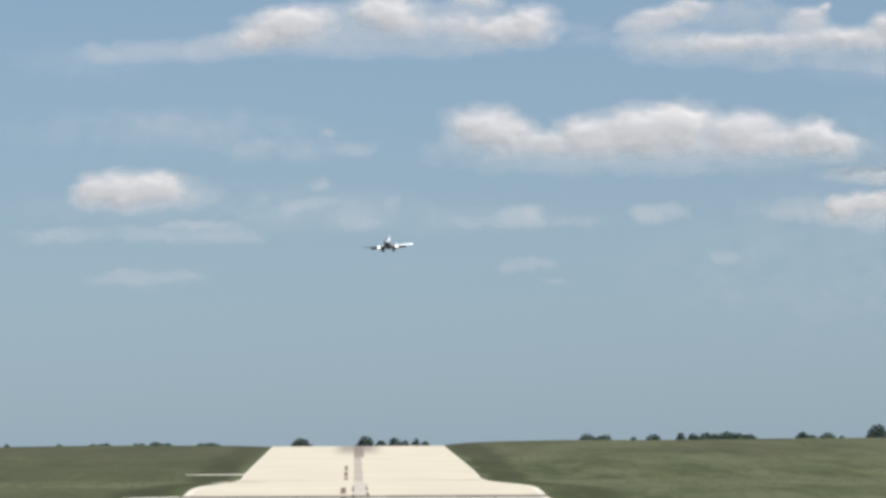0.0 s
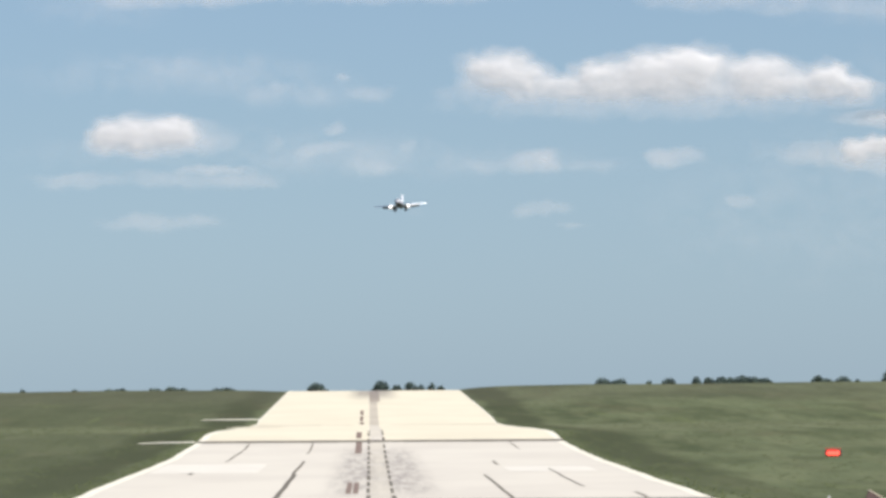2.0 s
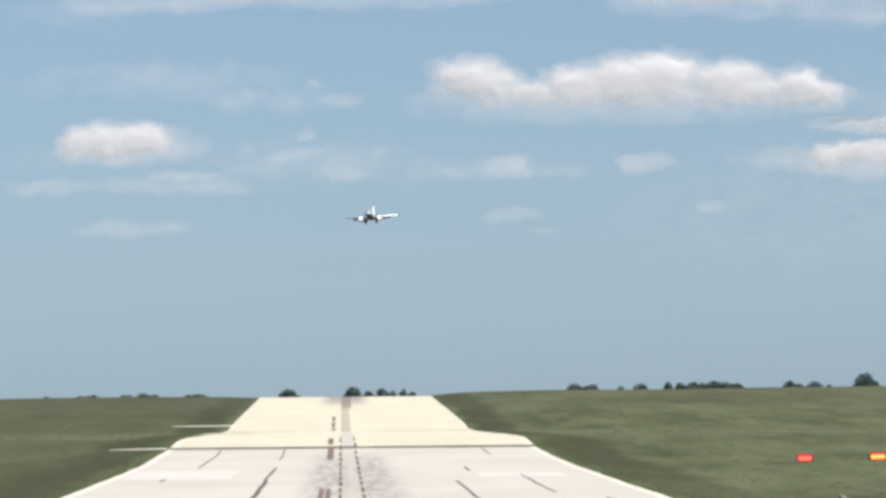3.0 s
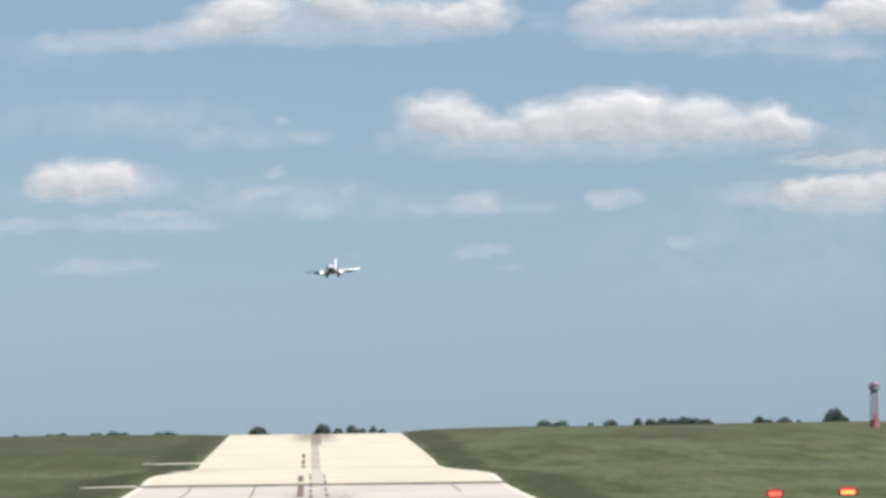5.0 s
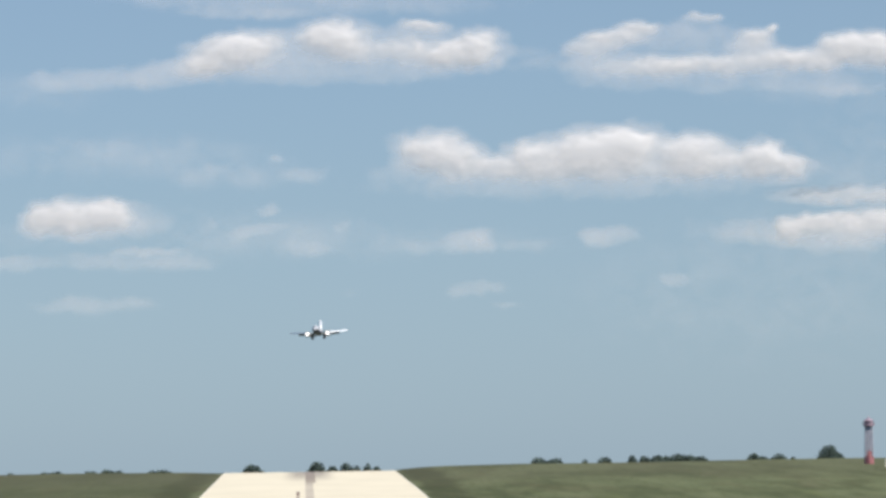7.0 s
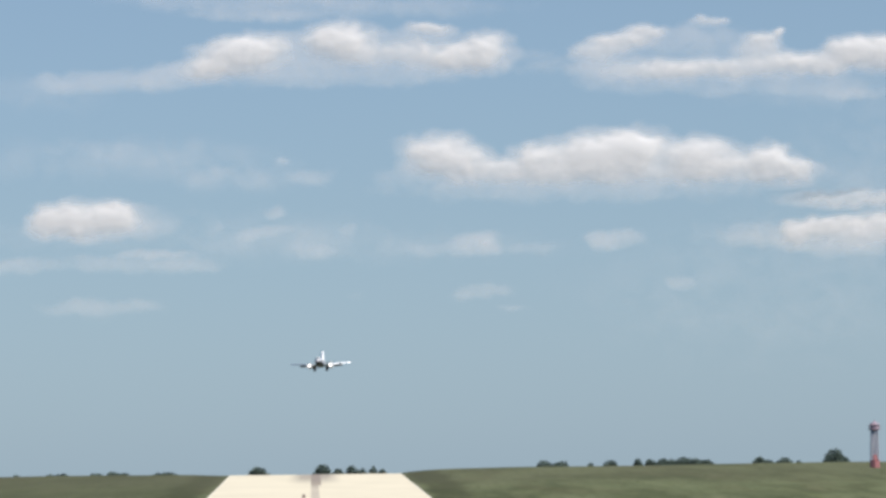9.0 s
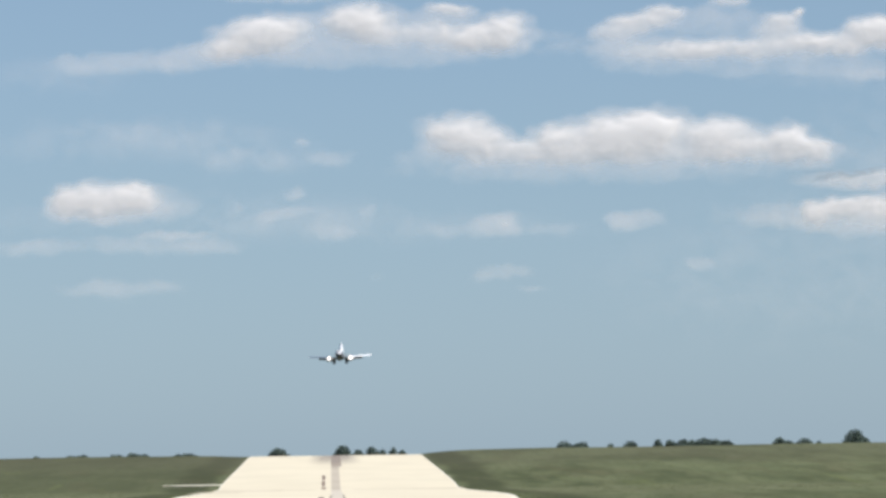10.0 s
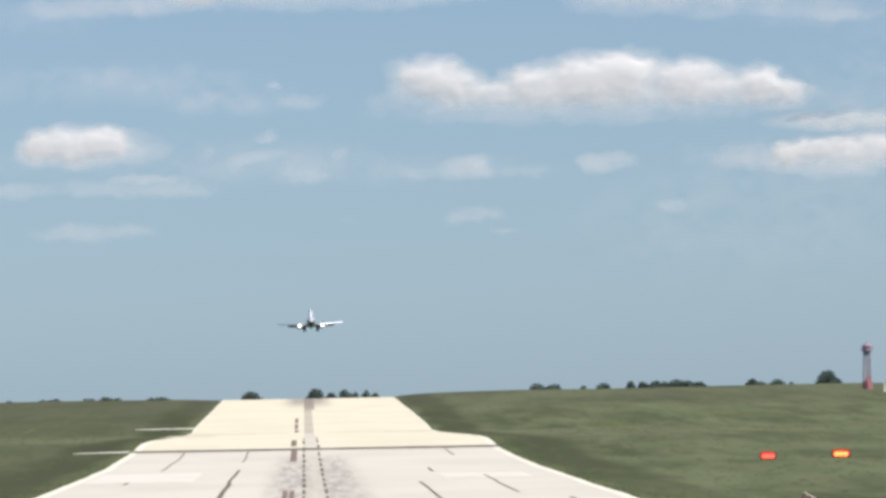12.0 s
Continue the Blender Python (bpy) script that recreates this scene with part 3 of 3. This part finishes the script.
# ---------------------------------------------------------------- trees
def tree(x, y, top, width, seed):
    rng = random.Random(seed)
    z = land(x, y)
    h = max(top - z, 1.2)
    width *= 1.42
    t = base("tree", pose(x, y, z - 0.05), "dark green leafy tree beyond the crest" if h > 4 else "low dark green bush on the skyline", "tree", "trees on the skyline")
    bm = bmesh.new()
    tube(bm, (0, 0, 0), (0.1 * h * rng.uniform(-.3, .3), 0, h * 0.55), 0.05 * h * 0.6, 0.03 * h * 0.6, 8)
    for k in range(5):
        a = k * 1.3 + rng.random()
        tube(bm, (0, 0, h * rng.uniform(0.2, 0.45)), (math.cos(a) * width * 0.32, math.sin(a) * width * 0.32, h * rng.uniform(0.5, 0.8)), 0.018 * h, 0.008 * h, 6)
    part("trunk", bm, BARK, t)
    bm = bmesh.new()
    heads = []
    lean = rng.uniform(-0.45, 0.25)          # the highest leaves stand off the middle
    for k in range(max(8, int(width * 3))):
        u = rng.uniform(-1, 1)
        lim = math.sqrt(max(0.05, 1 - u * u))
        heads.append((u * width * 0.42, rng.uniform(-0.3, 0.3) * width, h * (0.15 + rng.uniform(0.05, 0.62) * lim * (1.06 - 0.28 * abs(u - lean))), rng.uniform(0.2, 0.3) * min(width, h)))
    count = int(420 + 190 * width)
    for k in range(count):
        if k % 2:
            a, b, q = rng.uniform(0, 2 * math.pi), rng.uniform(-1, 1), rng.random() ** 0.4
            e = math.sqrt(1 - abs(b) ** 2.8) * q * (1.0 - 0.17 * (b + 0.5)) * (0.85 + 0.25 * noise.noise((a, b * 2, seed * 3.7)))
            cx, cy, cz, r = math.cos(a) * e * width * 0.5 + lean * width * 0.16 * (b + 1), math.sin(a) * e * width * 0.5, h * (0.50 + 0.46 * b * q), 0.25
        else:
            cx, cy, cz, r = heads[k // 2 % len(heads)]
        while True:
            d = Vector((rng.uniform(-1, 1), rng.uniform(-1, 1), rng.uniform(-1, 1)))
            if 0.25 < d.length < 1:
                break
        c = Vector((cx, cy, cz)) + d * r * rng.uniform(0.6, 1.15)
        c.z = min(c.z, h)
        s = rng.uniform(0.16, 0.32)
        m = Euler((rng.uniform(0, 6), rng.uniform(0, 6), rng.uniform(0, 6))).to_matrix()
        pts = [c + m @ (Vector(p) * s) for p in ((1, 0, 0), (0, 0.8, 0.1), (-1, 0, 0), (0, -0.8, 0.1))]
        bm.faces.new([bm.verts.new(p) for p in pts])
    me = bpy.data.meshes.new("crown")
    bm.to_mesh(me)
    bm.free()
    me.materials.append(LEAF)
    c = new("crown", me)
    c.parent = t


def tree_row(first, places):
    for k, (x, y, top, width) in enumerate(places):
        tree(x, y, top, width, first + k)


def build_trees():
    tree_row(1, [(-104.7, 2160, 4.5, 2.1), (-89.2, 2160, 4.3, 3.0), (-78.0, 2140, 4.5, 4.0), (-74.0, 2120, 4.7, 5.0), (-66.5, 2240, 4.6, 5.3), (-61.5, 2240, 5.0, 5.0), (-57.5, 2200, 4.6, 4.0), (-46.0, 2180, 4.4, 4.0), (-42.6, 2160, 4.7, 5.5), (-15.4, 2120, 6.1, 5.0), (3.1, 2120, 6.7, 4.5), (8.5, 2120, 5.3, 2.7), (13.5, 2240, 6.1, 3.9), (16.8, 2280, 5.0, 2.5), (19.0, 2200, 5.8, 2.4), (21.3, 2120, 4.9, 2.4)])
    tree_row(40, [(109.6, 2180, 6.7, 4.0), (118.9, 2190, 6.5, 4.2), (142.2, 2210, 6.2, 4.4), (75.6, 2200, 6.0, 4.0), (71.2, 2160, 6.9, 4.6), (80.1, 2280, 6.7, 4.3), (89.1, 2280, 5.8, 2.6), (92.2, 2200, 6.7, 4.2), (101.0, 2200, 7.0, 2.9), (103.1, 2160, 6.9, 3.1), (104.9, 2120, 7.1, 3.6), (114.2, 2200, 7.3, 6.2), (116.6, 2160, 7.0, 3.7), (117.8, 2120, 6.5, 3.6), (138.4, 2200, 7.2, 3.6), (146.1, 2200, 6.8, 5.4), (147.7, 2160, 5.9, 2.0), (158.4, 2160, 9.4, 5.6), (164.39999999999998, 2200, 7.3, 3.6)])


build_trees()


# ---------------------------------------------------------------- lights, tower and small things in the grass
def lamp_unit(x, y, glow, label, wide=1.75):
    z = land(x, y)
    u = base("approach_light", pose(x, y, z - 0.15), label, "runway light", "row of approach lights")
    # housing and visor wear the lenses' red bloom as their colour
    bm = bmesh.new()
    box(bm, 0, 0, 0.5, wide, 1.1, 0.78, 0.28)
    case = part("housing", bm, BLOOM_CASE, u)
    bm = bmesh.new()
    box(bm, wide * 0.5 + 0.05, 0.15, 0.48, 0.16, 0.9, 0.72, 0.04)
    part("side_shield", bm, DARK, case, "dark side shield")
    bm = bmesh.new()
    box(bm, 0, -0.62, 0.97, wide * 1.02, 0.5, 0.05, 0.015)
    part("visor", bm, BLOOM_CASE, case)
    for k in (-1, 0, 1):
        bm = bmesh.new()
        cx = k * wide * 0.25
        loft(bm, [round_ring(-0.52, 0.5, 0.27, 0.25, 16, cx), round_ring(-0.60, 0.5, 0.25, 0.23, 16, cx), round_ring(-0.64, 0.5, 0.12, 0.12, 16, cx)])
        part("lens", bm, glow, case, "glowing lens")
    for sx in (-1, 1):
        for sy in (-1, 1):
            bm = bmesh.new()
            tube(bm, (sx * wide * 0.4, sy * 0.4, -0.2), (sx * wide * 0.4, sy * 0.4, 0.15), 0.05)
            part("leg", bm, DARK, u)


def tower(x, y, h):
    z = land(x, y)
    t = base("beacon_tower", pose(x, y, z), "weathered, haze-toned red and pale tower with a gallery head", "tower")
    bm = bmesh.new()
    loft(bm, [[(1.2 * math.cos(a * math.pi / 4), 1.2 * math.sin(a * math.pi / 4), zz) for a in range(8)] for zz in (-0.4, 0.0, 1.6, 2.0)])
    part("base_hut", bm, RED, t, "red octagonal base")
    bm = bmesh.new()
    for sx in (-1, 1):
        for sy in (-1, 1):
            tube(bm, (sx * 0.9, sy * 0.9, 1.9), (sx * 0.74, sy * 0.74, h * 0.84), 0.18, 0.16, 8)
    for k in range(6):
        za, zb = 2 + k * (h * 0.84 - 2) / 6, 2 + (k + 1) * (h * 0.84 - 2) / 6
        ra, rb = 0.9 - 0.16 * k / 6, 0.9 - 0.16 * (k + 1) / 6
        for s in (-1, 1):
            tube(bm, (-ra, s * ra, za), (rb, s * rb, zb), 0.09, 0.09, 6)
            tube(bm, (ra, s * ra, za), (-rb, s * rb, zb), 0.09, 0.09, 6)
            tube(bm, (s * ra, -ra, za), (s * rb, rb, zb), 0.09, 0.09, 6)
            tube(bm, (-rb, s * rb, zb), (rb, s * rb, zb), 0.09, 0.09, 6)
    part("shaft", bm, SLATE, t, "grey-mauve lattice shaft")
    bm = bmesh.new()
    tube(bm, (0, 0, 1.9), (0, 0, h * 0.85), 0.86, 0.78, 12)
    part("core", bm, SLATE, t)
    bm = bmesh.new()
    tube(bm, (0, 0, 1.9), (0, 0, 3.4), 1.12, 0.95, 12)
    part("red_band", bm, RED, t, "haze-dulled red band")
    bm = bmesh.new()
    prof = ((0.70, 0.80), (1.45, 0.83), (1.45, 0.85), (1.05, 0.855), (1.05, 0.93), (1.3, 0.935), (0.85, 0.97), (0.3, 0.985), (0.12, 1.03))
    loft(bm, [[(r * math.cos(a * math.pi / 6), r * math.sin(a * math.pi / 6), k * h) for a in range(12)] for r, k in prof])
    gallery = part("head", bm, MAUVE, t, "mauve gallery head")
    for a in range(10):
        bm = bmesh.new()
        p = (1.4 * math.cos(a * math.pi / 5), 1.4 * math.sin(a * math.pi / 5))
        tube(bm, (*p, h * 0.85), (*p, h * 0.92), 0.05, 0.05, 6)
        part("rail_post", bm, MAUVE, gallery)


def mast(x, y, h):
    t = base("antenna_mast", pose(x, y, land(x, y)), "slender pale banded antenna mast", "mast")
    for k in range(7):
        za, zb = h * k / 7, h * (k + 1) / 7
        bm = bmesh.new()
        for a in range(3):
            p = (0.22 * math.cos(a * 2.094), 0.22 * math.sin(a * 2.094))
            q = (0.22 * math.cos((a + 1) * 2.094), 0.22 * math.sin((a + 1) * 2.094))
            fat = 1.5 if k in (3, 6) else 0.6
            tube(bm, (*p, za), (*p, zb), 0.05 * fat, 0.05 * fat, 6)
            tube(bm, (*p, za), (*q, zb), 0.03 * fat, 0.03 * fat, 6)
        part("mast_section", bm, DUSK if k in (3, 6) else PALE, t)


def marker(x, y, w, d, h, label):
    m = base("marker_block", pose(x, y, land(x, y)), label, "marker", "markers near the tower")
    bm = bmesh.new()
    loft(bm, [[(sx * w * k, sy * d * k, z) for sx, sy in ((-.5, -.5), (.5, -.5), (.5, .5), (-.5, .5))] for z, k in ((-0.2, 1.0), (h * 0.2, 1.0), (h * 0.25, 0.8), (h * 0.95, 0.7), (h, 0.6))])
    part("body", bm, PAINT, m)
    bm = bmesh.new()
    box(bm, 0, 0, h + 0.06, w * 0.75, d * 0.75, 0.14, 0.03)
    part("cap", bm, PALE, m)


def board(x, y):
    b = base("board_sign", pose(x, y, land(x, y)), "tilted dark brown board with pale rim beside a pad", "sign")
    bm = bmesh.new()
    rot = Matrix.Translation((0, 0, 0.42)) @ Euler((radians(-24), radians(30), radians(12))).to_matrix().to_4x4()
    box(bm, 0, 0, 0, 2.1, 0.12, 1.15, 0.03, rot)
    sheet = part("panel", bm, BOARD, b)
    bm = bmesh.new()
    box(bm, 0, 0, 0.60, 2.15, 0.16, 0.07, 0.02, rot)
    part("rim", bm, TAN, sheet, "thin pale top rim")
    for s in (-0.6, 0.6):
        bm = bmesh.new()
        tube(bm, (s, 0.15, -0.3), (s, 0.1, 0.32 - s * 0.45), 0.06)
        part("post", bm, DARK, b)
    p = new("equipment_pad", None)
    bm = bmesh.new()
    box(bm, 0, 0, 0.12, 3.0, 9.0, 0.4, 0.05)
    p.matrix_world = pose(x - 1.6, y - 2, land(x - 1.6, y - 2))
    tagged(p, "pinkish concrete equipment pad in the grass", "pad")
    part("slab", bm, PAD, p)


lamp_unit(48.6, 750, RED_LAMP, "glowing red approach light box on short legs", 1.6)
lamp_unit(56.3, 750, RED_HOT, "bright orange-red approach light box on short legs", 1.9)
lamp_unit(49.3, 587, RED_HOT, "bright orange-red approach light box closer to the pad", 1.5)
tower(138.3, 1750, 11.3)
mast(158, 1900, 12.8)
marker(138.5, 1700, 0.65, 0.65, 1.9, "slim white marker block in the grass")
marker(143.9, 1705, 1.0, 0.8, 0.8, "low white marker block in the grass")
marker(147.5, 1712, 0.8, 0.7, 0.7, "low white marker block in the grass")
board(33.0, 463)
marker(33.1, 515, 0.22, 0.22, 0.2, "tiny white edge marker in the grass")


# ---------------------------------------------------------------- the aeroplane (nose towards -y, origin at the wing root)
def wing_rings(root, tip, chord_r, chord_t, thick, k=12):
    """Two airfoil rings, from root to tip."""
    def ring(p, c):
        pts = []
        for i in range(k):
            a = 2 * math.pi * i / k
            u = 0.5 - 0.5 * math.cos(a)
            h = thick * c * (math.sin(a)) * (1 - u) ** 0.5
            pts.append((p[0], p[1] + (u - 0.3) * c, p[2] + h))
        return pts
    return [ring(root, chord_r), ring(tip, chord_t)]


def build_plane():
    p = base("airliner", Matrix(), "white twin-engined jet airliner landing with gear down", "airplane")
    stations = ((-14.6, -0.55, 0.05), (-14.3, -0.5, 0.42), (-13.4, -0.3, 0.95), (-12.0, 0.0, 1.35), (-10.0, 0.1, 1.52), (6.0, 0.1, 1.52), (9.0, 0.3, 1.3),
                (12.0, 0.7, 0.85), (14.5, 1.0, 0.4), (15.4, 1.1, 0.12))
    bm = bmesh.new()
    loft(bm, [round_ring(y, z, r, r * 1.08, 20) for y, z, r in stations])
    f = part("fuselage", bm, WHITE, p, "white fuselage", True)
    # second skin below the hull, its shade held in the dark colour
    bm = bmesh.new()
    loft(bm, [round_ring(y - 0.05, z - 0.26 * r, r * 1.03, r * 0.92, 20) for y, z, r in stations[1:8]])
    part("lower_hull", bm, BELLY, p, "underside darkened as if in shade", True)
    bm = bmesh.new()
    loft(bm, [round_ring(y - 0.02, z, r * 1.02, r * 1.10, 20) for y, z, r in stations[:4]])
    part("nose_cone", bm, WING, p, "pale grey nose cone", True)
    # fairing coloured dark for the shade under the wing roots
    bm = bmesh.new()
    loft(bm, [round_ring(y, z, rx, rz, 16) for y, z, rx, rz in ((-4.6, -1.1, 0.3, 0.2), (-3.4, -1.2, 1.7, 0.55), (2.6, -1.2, 1.8, 0.6), (4.6, -1.1, 0.3, 0.2))])
    part("belly_fairing", bm, BELLY, p, "belly fairing darkened as if in shade", True)
    for k in range(4):
        bm = bmesh.new()
        a = radians(52 + k * 25.3)
        box(bm, math.cos(a) * 1.02, -13.05, 0.25 + math.sin(a) * 0.62, 0.42, 0.5, 0.36, 0.06)
        part("windscreen", bm, GLASS, f, "dark cockpit windscreen")
    for s in (-1, 1):
        for k in range(16):
            bm = bmesh.new()
            box(bm, s * 1.50, -9.0 + k * 1.05, 0.62, 0.1, 0.3, 0.42, 0.04)
            part("cabin_window", bm, GLASS, f)
        bm = bmesh.new()
        r = wing_rings((s * 1.2, -0.6, -1.0), (s * 5.2, 1.1, -0.62), 5.4, 3.6, 0.075)
        r += wing_rings((s * 5.2, 1.1, -0.62), (s * 13.6, 4.4, 0.15), 3.6, 1.5, 0.065)[1:]
        loft(bm, r)
        w = part("wing", bm, WING, p, "swept pale grey wing", True)
        bm = bmesh.new()
        loft(bm, wing_rings((s * 13.55, 4.4, 0.15), (s * 14.3, 5.2, 0.75), 1.5, 0.6, 0.05))
        part("winglet", bm, WING, w, "upturned winglet", True)
        for a, b in (((2.0, 2.75, -1.25), (5.2, 3.2, -0.95)), ((5.5, 3.3, -0.93), (9.6, 4.4, -0.55))):
            bm = bmesh.new()
            m = [Vector((s * q[0], q[1], q[2])) for q in (a, b)]
            drop = 0.45 if a[0] < 3 else 0.0
            loft(bm, [[v + Vector(d) for d in ((0, -0.5, 0.18), (0, 0.6, -0.5 - drop), (0, 0.62, -0.6 - drop), (0, -0.5, 0.0))] for v in m])
            part("flap", bm, DEEP, w, "lowered flap in a shade-dark grey")
        # drooped leading-edge slats
        for a, b in (((5.9, -0.35, -0.62), (9.6, 1.45, -0.26)), ((9.7, 1.5, -0.25), (13.5, 3.75, 0.12))):
            bm = bmesh.new()
            m = [Vector((s * q[0], q[1], q[2])) for q in (a, b)]
            loft(bm, [[v + Vector(d) for d in ((0, 0.45, 0.22), (0, 0.05, 0.20), (0, -0.22, 0.02), (0, -0.28, -0.24), (0, -0.20, -0.30), (0, -0.08, -0.05), (0, 0.15, 0.10))] for v in m])
            part("slat", bm, SLAT, w, "bare metal drooped slat")
        # engine
        ex, ez = s * 4.75, -1.55
        bm = bmesh.new()
        loft(bm, [round_ring(y, ez, r, r, 24, ex) for y, r in ((-3.3, 0.78), (-3.45, 0.92), (-3.2, 1.16), (-2.2, 1.26), (-0.6, 1.12), (0.6, 0.75), (0.9, 0.68))])
        e = part("engine", bm, WHITE, p, "white engine nacelle", True)
        bm = bmesh.new()
        loft(bm, [round_ring(y, ez, r, r, 24, ex) for y, r in ((-3.30, 0.86), (-3.48, 1.02), (-3.34, 1.16), (-3.22, 1.17))])
        part("intake_lip", bm, METAL, e, "polished intake lip", True)
        bm = bmesh.new()
        loft(bm, [round_ring(y, ez, r, r, 20, ex) for y, r in ((-3.46, 0.66), (-3.50, 0.64))])
        part("fan", bm, GREY, e, "grey fan face")
        bm = bmesh.new()
        loft(bm, [round_ring(y, ez, r, r, 12, ex) for y, r in ((-3.5, 0.22), (-3.85, 0.04))])
        part("spinner", bm, PALE, e, "", True)
        bm = bmesh.new()
        loft(bm, [[(ex - 0.14, y, ez + a), (ex + 0.14, y, ez + a), (ex + 0.14, y, ez + b), (ex - 0.14, y, ez + b)] for y, a, b in ((-2.0, 0.95, 1.12), (0.0, 0.7, 1.2), (1.8, 0.6, 0.95))])
        part("pylon", bm, WHITE, p)
        # glowing disc added in front of the engine intake
        bm = bmesh.new()
        loft(bm, [round_ring(-3.60, ez + 0.1, 0.58, 0.58, 16, ex), round_ring(-3.66, ez + 0.1, 0.42, 0.42, 16, ex)])
        part("intake_disc", bm, DISC_GLOW, p, "bright glowing disc added before the engine intake")
        # tailplane
        bm = bmesh.new()
        loft(bm, wing_rings((s * 0.5, 12.2, 1.1), (s * 4.9, 14.6, 1.75), 2.6, 1.2, 0.05))
        part("tailplane", bm, WHITE, p, "", True)
        # main gear
        gx = s * 2.75
        bm = bmesh.new()
        tube(bm, (gx, 1.2, -1.0), (gx, 1.2, -3.1), 0.17)
        tube(bm, (gx, 1.2, -1.8), (gx - s * 1.0, 1.2, -1.1), 0.09)
        g = part("main_gear", bm, DARK, p, "lowered main landing gear leg")
        bm = bmesh.new()
        box(bm, gx + s * 0.45, 1.2, -1.8, 0.5, 1.2, 1.5, 0.1)
        part("gear_door", bm, BELLY, g)
        for d in (-0.36, 0.36):
            bm = bmesh.new()
            loft(bm, [[(gx + d + q, 1.2 + r * math.cos(a * math.pi / 9), -3.1 + r * math.sin(a * math.pi / 9)) for a in range(18)] for q, r in ((-0.24, 0.45), (-0.19, 0.64), (0.19, 0.64), (0.24, 0.45))])
            part("wheel", bm, RUBBER, g, "black tyre", True)
    bm = bmesh.new()
    loft(bm, [[(x * 0.5 * c, y0 + u * c, z) for x, u in ((0, -0.5), (0.42, -0.1), (0.08, 0.5), (-0.08, 0.5), (-0.42, -0.1))] for z, y0, c in ((1.2, 10.4, 5.0), (2.0, 11.2, 3.6), (6.5, 14.4, 1.9))])
    part("fin", bm, WHITE, p, "tall white tail fin")
    bm = bmesh.new()
    tube(bm, (0, -10.6, -1.2), (0, -10.6, -3.1), 0.11)
    g = part("nose_gear", bm, DARK, p, "lowered nose landing gear leg")
    for d in (-0.22, 0.22):
        bm = bmesh.new()
        loft(bm, [[(d + q, -10.6 + r * math.cos(a * math.pi / 8), -3.15 + r * math.sin(a * math.pi / 8)) for a in range(16)] for q, r in ((-0.12, 0.24), (-0.1, 0.34), (0.1, 0.34), (0.12, 0.24))])
        part("wheel", bm, RUBBER, g, "black tyre", True)
    return p


plane = build_plane()


def motions():
    """The aeroplane glides down towards the runway, drifting onto its line and straightening its nose."""
    rows = []
    for t, x, z in ((0, 18.2, 105.9), (0.5, 17.8, 102.9), (1, 17.2, 99.6), (1.5, 16.8, 97.3), (2, 15.8, 94.7), (2.5, 15.9, 92.7), (3, 15.1, 90.2), (5, 10.7, 79.0),
                    (5.5, 9.7, 76.1), (6, 7.3, 72.5), (6.5, 7.0, 69.5), (7, 6.2, 65.0), (9, 4.2, 49.6), (9.5, 3.9, 46.7), (10, 3.9, 43.6), (10.5, 3.7, 40.5),
                    (11, 3.4, 37.7), (11.5, 3.5, 35.1), (12, 2.8, 31.9)):
        nose = float(np.interp(t, (0, 1, 2.5, 5.5, 7, 9, 10, 11, 12), (-3.5, -5, -6.5, -7.5, -6, -5, -3, -1, 0)))
        bank = float(np.interp(t, (0, 3, 6, 9, 12), (-4.0, -3.8, -3.0, -1.8, -1.5)))
        lift = float(np.interp(t, (0, 5, 12), (-6.0, -4.5, -4.0)))
        rows.append((t, pose(x + 0.6, 3840 - 70 * t, z + 0.9, lift, bank, nose)))
    walk(plane, rows)


motions()
